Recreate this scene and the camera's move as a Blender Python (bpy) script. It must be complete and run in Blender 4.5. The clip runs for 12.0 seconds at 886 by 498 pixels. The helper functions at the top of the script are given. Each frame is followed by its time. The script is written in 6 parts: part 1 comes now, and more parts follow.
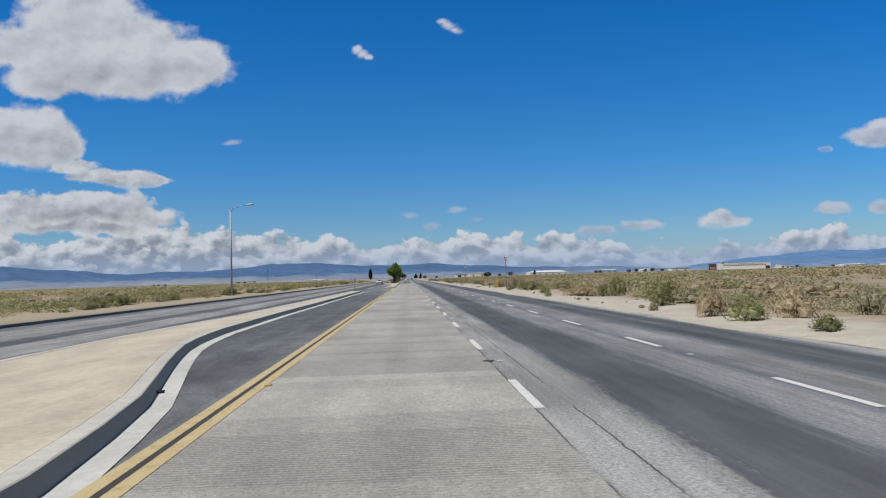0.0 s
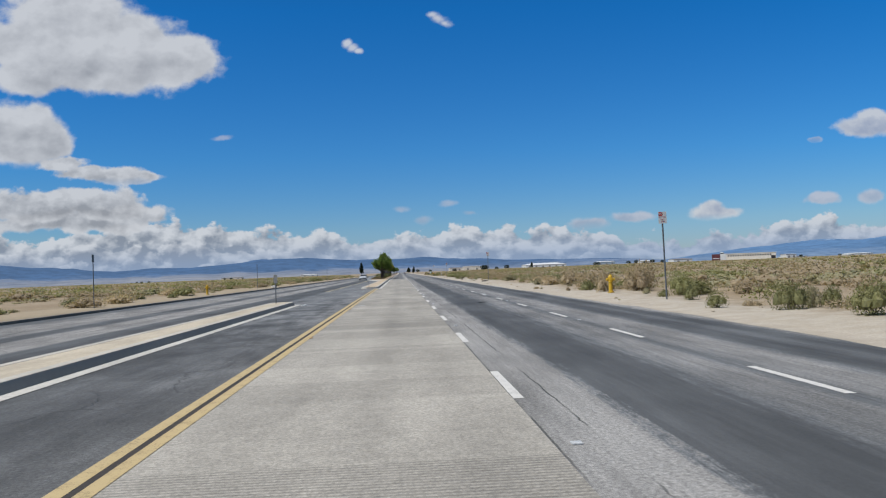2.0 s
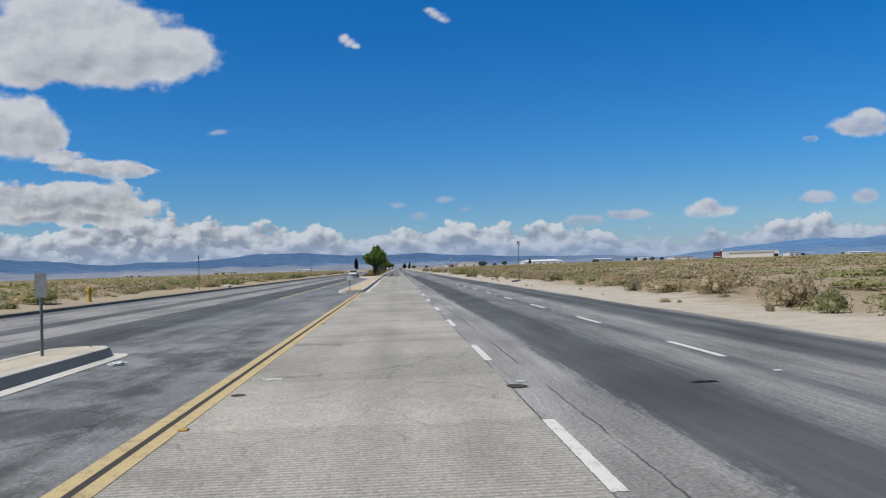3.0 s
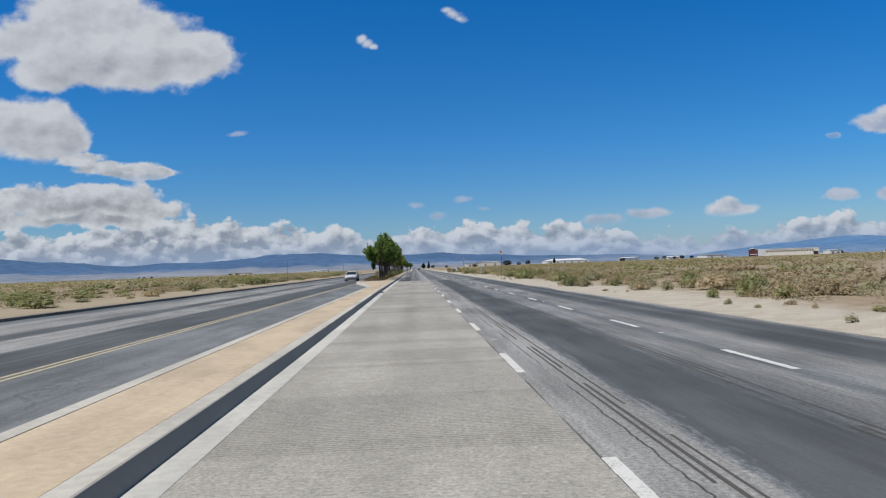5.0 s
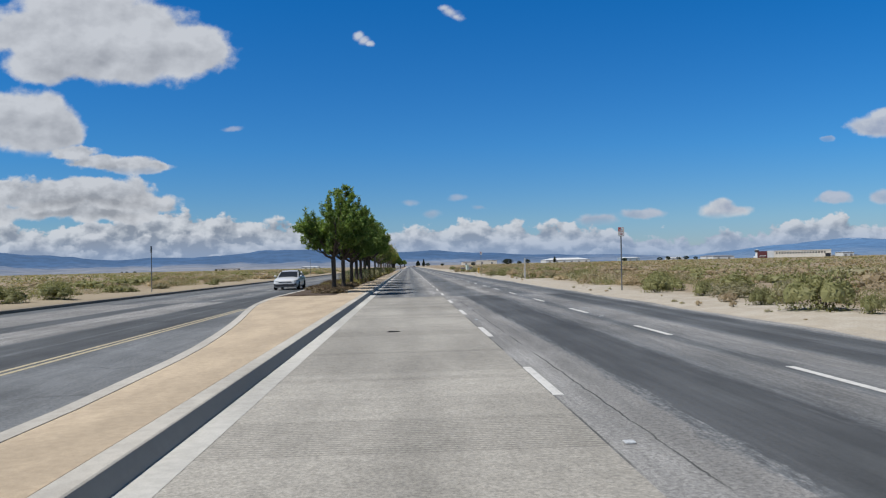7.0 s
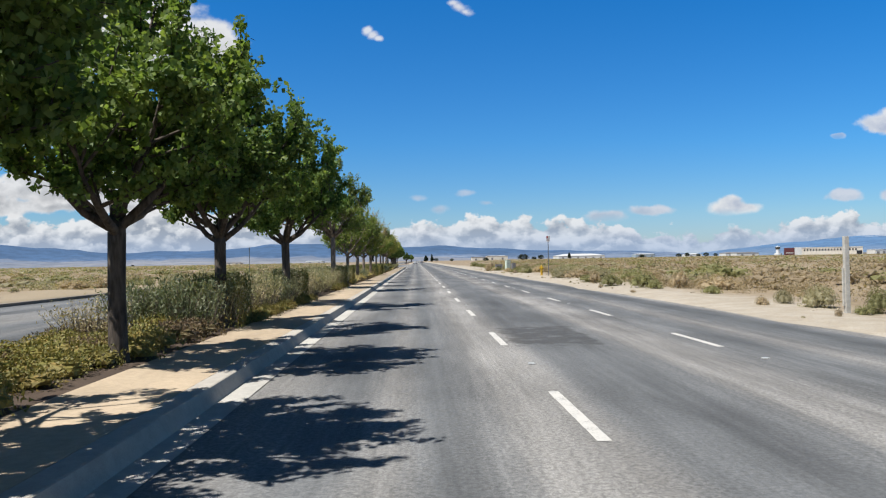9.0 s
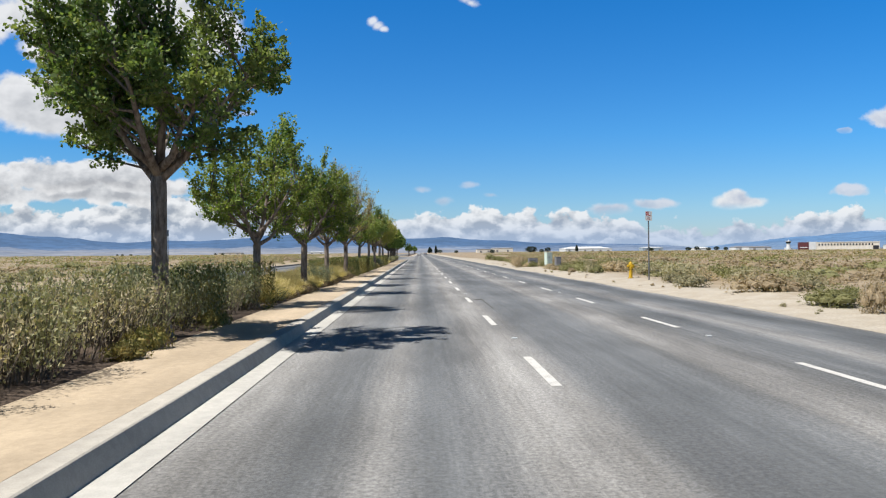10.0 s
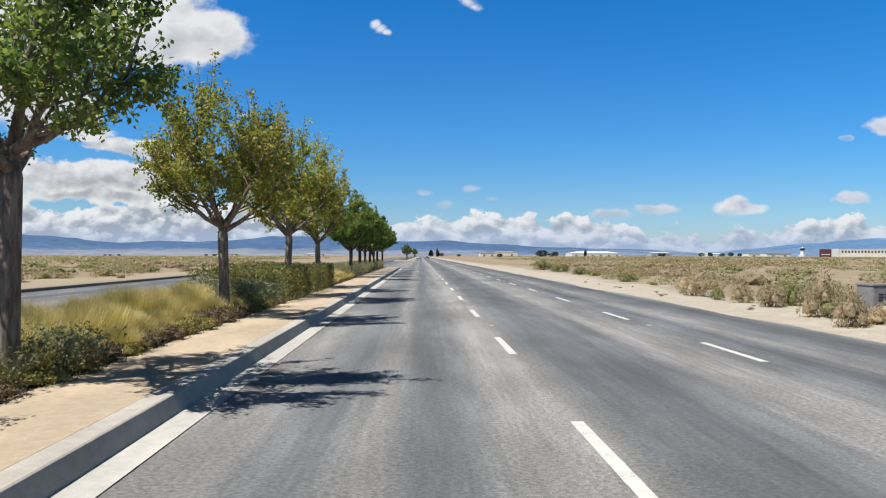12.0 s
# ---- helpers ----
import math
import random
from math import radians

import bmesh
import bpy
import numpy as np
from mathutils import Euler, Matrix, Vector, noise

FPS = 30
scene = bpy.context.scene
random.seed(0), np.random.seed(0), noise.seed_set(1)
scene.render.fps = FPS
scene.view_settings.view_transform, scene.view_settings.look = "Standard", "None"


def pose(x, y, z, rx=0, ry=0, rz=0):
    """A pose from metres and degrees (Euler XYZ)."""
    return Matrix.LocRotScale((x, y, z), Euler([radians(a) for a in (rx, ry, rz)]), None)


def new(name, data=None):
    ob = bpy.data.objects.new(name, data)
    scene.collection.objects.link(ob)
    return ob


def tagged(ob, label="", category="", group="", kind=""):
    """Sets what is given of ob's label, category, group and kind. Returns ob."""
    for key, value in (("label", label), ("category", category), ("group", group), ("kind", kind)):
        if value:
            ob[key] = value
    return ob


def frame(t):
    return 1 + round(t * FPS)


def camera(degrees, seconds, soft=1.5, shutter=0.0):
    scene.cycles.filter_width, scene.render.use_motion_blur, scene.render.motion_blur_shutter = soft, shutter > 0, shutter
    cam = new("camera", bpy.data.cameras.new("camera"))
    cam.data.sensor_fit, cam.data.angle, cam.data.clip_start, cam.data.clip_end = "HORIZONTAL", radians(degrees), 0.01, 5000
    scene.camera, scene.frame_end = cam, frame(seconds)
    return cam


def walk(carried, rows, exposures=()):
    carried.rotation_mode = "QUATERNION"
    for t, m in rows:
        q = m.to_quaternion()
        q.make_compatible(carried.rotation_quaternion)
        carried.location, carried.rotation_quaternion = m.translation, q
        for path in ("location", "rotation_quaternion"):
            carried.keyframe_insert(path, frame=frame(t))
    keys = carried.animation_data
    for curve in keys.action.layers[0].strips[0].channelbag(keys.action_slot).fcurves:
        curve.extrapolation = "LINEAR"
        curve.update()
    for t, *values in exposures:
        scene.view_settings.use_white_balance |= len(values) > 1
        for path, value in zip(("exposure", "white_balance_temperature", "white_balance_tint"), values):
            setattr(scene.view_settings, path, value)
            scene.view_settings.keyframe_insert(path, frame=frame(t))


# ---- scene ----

# ------------------------------------------------------------ camera
cam = camera(61.85, 12.0, soft=1.2)
PATH = [
    (0.0, -1.528, -8.83, 92.17, 1.673, -2.692), (0.5, -1.405, 3.97, 92.392, 1.796, -2.798),
    (1.0, -1.37, 16.57, 92.534, 2.105, -2.972), (1.5, -1.355, 29.35, 92.224, 2.269, -3.141),
    (2.0, -1.38, 42.2, 91.666, 2.262, -3.27), (2.5, -1.442, 54.96, 91.235, 2.116, -3.447),
    (3.0, -1.496, 68.09, 91.356, 1.877, -3.62), (5.0, -1.515, 120.82, 91.388, 2.085, -2.188),
    (5.5, -1.551, 133.97, 91.204, 2.187, -2.141), (6.0, -1.616, 147.03, 91.239, 2.198, -2.122),
    (6.5, -1.717, 160.41, 91.278, 1.99, -2.302), (7.0, -1.761, 174.04, 91.224, 1.372, -2.657),
    (9.0, -1.594, 228.3, 90.878, 1.001, -2.076), (9.5, -1.575, 241.87, 90.589, 0.883, -2.001),
    (10.0, -1.59, 255.25, 90.247, 0.533, -1.803), (10.5, -1.612, 269.16, 89.758, 0.062, -1.847),
    (11.0, -1.601, 283.0, 89.746, -0.194, -1.818), (11.5, -1.569, 296.79, 89.943, -0.399, -1.877),
    (12.0, -1.487, 310.53, 90.51, -0.071, -1.762),
]
EYE = 1.596
walk(cam, [(t, pose(x, y, EYE, rx, ry, rz)) for t, x, y, rx, ry, rz in PATH],
     exposures=[(0.0, 0.18, 5850, 10), (7.0, 0.18, 5850, 10), (9.0, 0.59, 6150, 10), (10.5, 0.68, 6150, 10), (12.0, 0.64, 6150, 10)])

# ------------------------------------------------------------ sun
SUN_TO = Vector((-0.55, -0.30, 1.0)).normalized()      # towards the sun: behind and to the left
sun_data = bpy.data.lights.new("sun", "SUN")
sun_data.energy, sun_data.angle, sun_data.color = 5.0, radians(0.53), (1.0, 0.945, 0.85)
sun = new("sun", sun_data)
sun.rotation_mode = "QUATERNION"
sun.rotation_quaternion = SUN_TO.to_track_quat("Z", "Y")


# ------------------------------------------------------------ node helpers
def nd(nt, kind, ins=None, **props):
    n = nt.nodes.new(kind)
    for k, v in props.items():
        setattr(n, k, v)
    for k, v in (ins or {}).items():
        if isinstance(v, bpy.types.NodeSocket):
            nt.links.new(v, n.inputs[k])
        else:
            n.inputs[k].default_value = v
    return n


def mth(nt, op, a, b=0.0, c=0.0, clamp=False):
    return nd(nt, "ShaderNodeMath", {0: a, 1: b, 2: c}, operation=op, use_clamp=clamp).outputs[0]


def vmul(nt, v, s):
    return nd(nt, "ShaderNodeVectorMath", {0: v, 1: s}, operation="MULTIPLY").outputs[0]


def noi(nt, v, scale, detail=3.0, rough=0.55, dist=0.0):
    return nd(nt, "ShaderNodeTexNoise", {"Vector": v, "Scale": scale, "Detail": detail, "Roughness": rough, "Distortion": dist}).outputs[0]


def rng(nt, v, a, b, c=0.0, d=1.0, smooth=True):
    return nd(nt, "ShaderNodeMapRange", {0: v, 1: a, 2: b, 3: c, 4: d}, interpolation_type="SMOOTHSTEP" if smooth else "LINEAR").outputs[0]


def mixc(nt, f, a, b, mode="MIX"):
    n = nd(nt, "ShaderNodeMix", data_type="RGBA", blend_type=mode)
    for k, v in ((0, f), (6, a), (7, b)):
        if isinstance(v, bpy.types.NodeSocket):
            nt.links.new(v, n.inputs[k])
        elif k == 0:
            n.inputs[k].default_value = v
        else:
            n.inputs[k].default_value = (*v, 1.0) if len(v) == 3 else v
    return n.outputs[2]


def ramp(nt, f, stops):
    n = nd(nt, "ShaderNodeValToRGB", {0: f})
    e = n.color_ramp.elements
    while len(e) < len(stops):
        e.new(0.5)
    for el, (p, c) in zip(e, stops):
        el.position = p
        el.color = (c, c, c, 1) if isinstance(c, (int, float)) else (*c, 1)
    return n.outputs[0]


def mat(name, rough=0.8, metal=0.0):
    m = bpy.data.materials.new(name)
    m.use_nodes = True
    nt = m.node_tree
    b = nt.nodes["Principled BSDF"]
    b.inputs["Roughness"].default_value = rough
    b.inputs["Metallic"].default_value = metal
    b.inputs["Specular IOR Level"].default_value = 0.3
    return m, nt, b


def bump(nt, b, h, strength=0.4, dist=0.01):
    n = nd(nt, "ShaderNodeBump", {"Height": h, "Strength": strength, "Distance": dist})
    nt.links.new(n.outputs[0], b.inputs["Normal"])


def plain(name, col, rough=0.6, metal=0.0, grain=0.12, scale=9.0):
    """A paint, metal or plastic with faint dirt and grain."""
    m, nt, b = mat(name, rough, metal)
    p = nd(nt, "ShaderNodeTexCoord").outputs["Object"]
    n = mth(nt, "MULTIPLY", noi(nt, p, scale, 4), noi(nt, p, scale * 7, 3))
    dark = tuple(c * (1 - 2.2 * grain) for c in col)
    nt.links.new(mixc(nt, rng(nt, n, 0.15, 0.4), dark, col), b.inputs["Base Color"])
    bump(nt, b, n, 0.15, 0.004)
    return m


# ------------------------------------------------------------ sky with its clouds
world = bpy.data.worlds.new("world")
scene.world = world
world.use_nodes = True
wt = world.node_tree
bg = wt.nodes["Background"]
SKY_GAIN = 0.066
sky = nd(wt, "ShaderNodeTexSky", sky_type="NISHITA", sun_disc=False, sun_elevation=math.asin(SUN_TO.z),
         sun_rotation=math.atan2(SUN_TO.x, SUN_TO.y), altitude=700.0, air_density=1.0, dust_density=0.35, ozone_density=2.2)
way = nd(wt, "ShaderNodeTexCoord").outputs["Generated"]
sep = nd(wt, "ShaderNodeSeparateXYZ", {0: way})
inv = mth(wt, "DIVIDE", 1.0, mth(wt, "MAXIMUM", mth(wt, "ABSOLUTE", sep.outputs[1]), 0.05))
uu, vv = mth(wt, "MULTIPLY", sep.outputs[0], inv), mth(wt, "MULTIPLY", sep.outputs[2], inv)
uvw = nd(wt, "ShaderNodeCombineXYZ", {0: uu, 1: vv, 2: 0.0}).outputs[0]
sat = nd(wt, "ShaderNodeHueSaturation", {"Saturation": 1.15, "Value": 1.0, "Color": sky.outputs[0]}).outputs[0]
tint = ramp(wt, vv, [(0.0, (0.66, 0.74, 1.0)), (0.06, (0.62, 0.83, 1.03)), (0.16, (0.42, 0.89, 1.21)), (0.36, (0.22, 0.91, 1.35)), (0.75, (0.32, 0.45, 0.55)), (1.0, (0.36, 0.36, 0.36))])
sky_col = mixc(wt, 1.0, sat, tint, "MULTIPLY")

# billows shared by all the clouds, and their relief towards the light
def shifted(v, du, dv):
    return nd(wt, "ShaderNodeVectorMath", {0: v, 1: (du, dv, 0.0)}, operation="ADD").outputs[0]


fold = nd(wt, "ShaderNodeTexNoise", {"Vector": uvw, "Scale": 16.0, "Detail": 5.0, "Roughness": 0.55})
off = nd(wt, "ShaderNodeVectorMath", {0: fold.outputs["Color"], 1: (0.5, 0.5, 0.5)}, operation="SUBTRACT").outputs[0]
warped = nd(wt, "ShaderNodeVectorMath", {0: vmul(wt, off, (0.030, 0.022, 0.0)), 1: uvw}, operation="ADD").outputs[0]
warp_v = nd(wt, "ShaderNodeSeparateXYZ", {0: warped}).outputs[1]
flat_uv = vmul(wt, uvw, (1.0, 1.35, 1.0))


def billow(at, scale, detail):
    """Rounded heads: heaped cells over soft noise."""
    base = noi(wt, at, scale, detail, 0.58)
    bend = nd(wt, "ShaderNodeVectorMath", {0: vmul(wt, off, (0.35 / scale, 0.35 / scale, 0.0)), 1: at}, operation="ADD").outputs[0]
    cell = nd(wt, "ShaderNodeTexVoronoi", {"Vector": bend, "Scale": scale * 1.7, "Smoothness": 0.6, "Detail": 1.5, "Roughness": 0.5}, feature="SMOOTH_F1").outputs["Distance"]
    return mth(wt, "SUBTRACT", base, mth(wt, "MULTIPLY", cell, 0.26))


big_0 = billow(flat_uv, 9.0, 4.0)
big_1 = billow(shifted(flat_uv, -0.014, 0.030), 9.0, 4.0)
low_0 = billow(flat_uv, 24.0, 4.0)
low_1 = billow(shifted(flat_uv, -0.006, 0.014), 24.0, 4.0)
n_fine = noi(wt, uvw, 80.0, 4.0, 0.6)
streaky = noi(wt, vmul(wt, uvw, (1.0, 2.2, 1.0)), 12.0, 4.0, 0.5)
WHITE, SHADE = (8.1, 7.9, 7.6), (4.2, 4.2, 4.25)


def cloud(under, rows, base, top, rough=0.75, thick=0.97, white=WHITE, shade=SHADE, soft=0.34, blend=0.30, dark=1.0, small=False, relief=2.2):
    """Lay one heap of blobs (u, v, ru, rv) over the sky: white crests and fringes, grey flat underside."""
    d_all = None
    for u, v, ru, rv in rows:
        d = nd(wt, "ShaderNodeVectorMath", {0: warped, 1: (u, v, 0)}, operation="SUBTRACT").outputs[0]
        d = nd(wt, "ShaderNodeVectorMath", {0: vmul(wt, d, (1 / ru, 1 / rv, 0))}, operation="LENGTH").outputs["Value"]
        q = mth(wt, "SUBTRACT", 1.12, d)
        d_all = q if d_all is None else mth(wt, "SMOOTH_MAX", d_all, q, blend)
    h0, h1 = low_0, low_1
    if not small:
        h0 = mth(wt, "ADD", mth(wt, "MULTIPLY", big_0, 0.62), mth(wt, "MULTIPLY", low_0, 0.38))
        h1 = mth(wt, "ADD", mth(wt, "MULTIPLY", big_1, 0.62), mth(wt, "MULTIPLY", low_1, 0.38))
    den = mth(wt, "ADD", d_all, mth(wt, "MULTIPLY", mth(wt, "ADD", mth(wt, "MULTIPLY", mth(wt, "SUBTRACT", h0, 0.36), 1.7), mth(wt, "MULTIPLY", mth(wt, "SUBTRACT", n_fine, 0.5), 0.30)), rough))
    wave = mth(wt, "ADD", vv, mth(wt, "MULTIPLY", mth(wt, "SUBTRACT", big_0, 0.3), 0.030))
    floor_cut = rng(wt, wave, base - 0.008, base + 0.012, 0.0, 1.0)
    height = rng(wt, mth(wt, "ADD", vv, mth(wt, "MULTIPLY", mth(wt, "SUBTRACT", streaky, 0.5), (top - base) * 1.2)), base, top)
    inner = rng(wt, den, 0.02, 0.75)
    lit = mth(wt, "SUBTRACT", 1.0, mth(wt, "MULTIPLY", mth(wt, "MULTIPLY", inner, dark), mth(wt, "SUBTRACT", 1.0, mth(wt, "MULTIPLY", height, 0.80))))
    lit = mth(wt, "ADD", lit, mth(wt, "MULTIPLY", mth(wt, "SUBTRACT", h0, h1), relief), clamp=True)
    cover = mth(wt, "MULTIPLY", mth(wt, "MULTIPLY", rng(wt, den, 0.0, soft), floor_cut), thick)
    return mixc(wt, cover, under, mixc(wt, lit, shade, white))


def bank(under, tops, drop, white=(8.5, 8.35, 8.05), shade=(3.5, 3.75, 4.15), thick=0.96, floor=0.004):
    """A long low bank of heaped cloud; its upper edge is given by direction."""
    f = rng(wt, uu, -0.8, 0.8, 0.0, 1.0, False)
    edge = mth(wt, "MULTIPLY", ramp(wt, f, [((u + 0.8) / 1.6, v * 10) for u, v in tops]), 0.1)
    edge = mth(wt, "ADD", edge, mth(wt, "ADD", mth(wt, "MULTIPLY", mth(wt, "SUBTRACT", low_0, 0.36), 0.060), mth(wt, "MULTIPLY", mth(wt, "SUBTRACT", n_fine, 0.5), 0.012)))
    depth = mth(wt, "SUBTRACT", edge, warp_v)
    crest = mth(wt, "ADD", depth, mth(wt, "MULTIPLY", mth(wt, "SUBTRACT", streaky, 0.5), 0.045))
    lit = rng(wt, crest, 0.0, drop, 0.82, 0.08)
    lit = mth(wt, "ADD", lit, mth(wt, "MULTIPLY", mth(wt, "SUBTRACT", low_0, low_1), 3.6), clamp=True)
    col = mixc(wt, lit, shade, white)
    col = mixc(wt, rng(wt, vv, 0.006, 0.060, 0.66, 0.0), col, (3.7, 4.9, 6.8))
    cover = mth(wt, "MULTIPLY", rng(wt, depth, 0.0, 0.007), rng(wt, vv, floor - 0.006, floor + 0.010))
    return mixc(wt, mth(wt, "MULTIPLY", cover, thick), under, col)


PINK, MAUVE = (7.4, 7.0, 7.1), (5.0, 5.2, 5.9)
out = bank(sky_col, [(-0.8, .075), (-0.623, .068), (-0.536, .066), (-0.449, .066), (-0.390, .079), (-0.323, .092), (-0.293, .089), (-0.271, .080), (-0.234, .077), (-0.197, .070), (-0.144, .066),
                     (-0.091, .060), (-0.065, .050), (-0.031, .053), (0.0, .057), (0.038, .061), (0.100, .063), (0.154, .061), (0.173, .051), (0.197, .065), (0.216, .055), (0.262, .051),
                     (0.294, .044), (0.348, .038), (0.396, .034), (0.451, .039), (0.492, .046), (0.556, .055), (0.589, .060), (0.621, .052), (0.668, .052), (0.8, .045)], 0.040)
out = bank(out, [(-0.8, .055), (-0.623, .050), (-0.536, .043), (-0.492, .055), (-0.441, .044), (-0.390, .058), (-0.339, .046), (-0.279, .054), (-0.227, .045), (-0.152, .046), (-0.092, .037),
                 (-0.054, .040), (0.030, .044), (0.099, .038), (0.161, .042), (0.215, .030), (0.262, .041), (0.333, .039), (0.395, .020), (0.475, .024), (0.555, .036), (0.667, .032), (0.8, .03)], 0.022)
out = bank(out, [(-0.8, .030), (-0.55, .030), (-0.46, .024), (-0.40, .034), (-0.34, .036), (-0.26, .024), (-0.15, .024), (-0.04, .018), (0.05, .024), (0.15, .016), (0.25, .020), (0.31, .026),
                 (0.36, .016), (0.45, .010), (0.8, .01)], 0.016)
out = cloud(out, [(-0.46, 0.082, 0.085, 0.016), (-0.345, 0.090, 0.050, 0.018), (-0.40, 0.080, 0.070, 0.017), (-0.56, 0.080, 0.06, 0.016)], 0.058, 0.100, small=True)
out = cloud(out, [(-0.426, 0.107, 0.092, 0.024), (-0.474, 0.104, 0.060, 0.027), (-0.378, 0.100, 0.056, 0.021), (-0.530, 0.117, 0.016, 0.009), (-0.608, 0.101, 0.092, 0.031)], 0.079, 0.131, small=True, soft=0.30)
out = cloud(out, [(-0.378, 0.142, 0.068, 0.013), (-0.415, 0.148, 0.040, 0.011), (-0.440, 0.160, 0.034, 0.010), (-0.337, 0.142, 0.026, 0.009)], 0.127, 0.155, small=True)
out = cloud(out, [(-0.495, 0.200, 0.070, 0.046), (-0.455, 0.189, 0.034, 0.030), (-0.528, 0.208, 0.055, 0.042), (-0.601, 0.198, 0.061, 0.042)], 0.158, 0.225, dark=0.80)
out = cloud(out, [(-0.376, 0.289, 0.142, 0.043), (-0.279, 0.297, 0.052, 0.037), (-0.472, 0.289, 0.058, 0.038), (-0.423, 0.363, 0.094, 0.050), (-0.357, 0.327, 0.092, 0.042), (-0.430, 0.330, 0.07, 0.04), (-0.460, 0.424, 0.075, 0.057), (-0.500, 0.322, 0.060, 0.036), (-0.62, 0.32, 0.09, 0.06)],
            0.242, 0.340, dark=0.66)
out = cloud(out, [(0.322, 0.063, 0.038, 0.008), (0.262, 0.053, 0.034, 0.011)], 0.046, 0.075, 0.6, 0.75, PINK, MAUVE, 0.55, small=True)
out = cloud(out, [(0.438, 0.068, 0.040, 0.011), (0.432, 0.075, 0.024, 0.009)], 0.056, 0.080, 0.55, 0.92, WHITE, MAUVE, 0.45, small=True)
out = cloud(out, [(0.594, 0.080, 0.028, 0.010), (0.665, 0.081, 0.024, 0.012)], 0.066, 0.092, 0.55, 0.75, PINK, MAUVE, 0.5, small=True)
out = cloud(out, [(0.658, 0.179, 0.052, 0.018), (0.672, 0.191, 0.028, 0.014), (0.582, 0.165, 0.011, 0.006)], 0.160, 0.205, 0.6, 0.9, WHITE, MAUVE, 0.45, small=True)
out = cloud(out, [(-0.060, 0.3125, 0.010, 0.008), (-0.052, 0.306, 0.010, 0.007), (-0.045, 0.301, 0.008, 0.005), (0.068, 0.341, 0.013, 0.010), (0.075, 0.335, 0.010, 0.007), (0.061, 0.345, 0.009, 0.006)],
            0.27, 0.30, 0.9, 0.85, (8.4, 8.3, 8.2), PINK, 0.9, small=True)
out = cloud(out, [(0.004, 0.086, 0.016, 0.006), (0.066, 0.090, 0.018, 0.005), (0.096, 0.076, 0.015, 0.004), (0.034, 0.068, 0.016, 0.008), (-0.232, 0.189, 0.018, 0.004)],
            0.05, 0.09, 0.7, 0.5, PINK, MAUVE, 0.9, small=True)
wt.links.new(out, bg.inputs["Color"])
bg.inputs["Strength"].default_value = SKY_GAIN


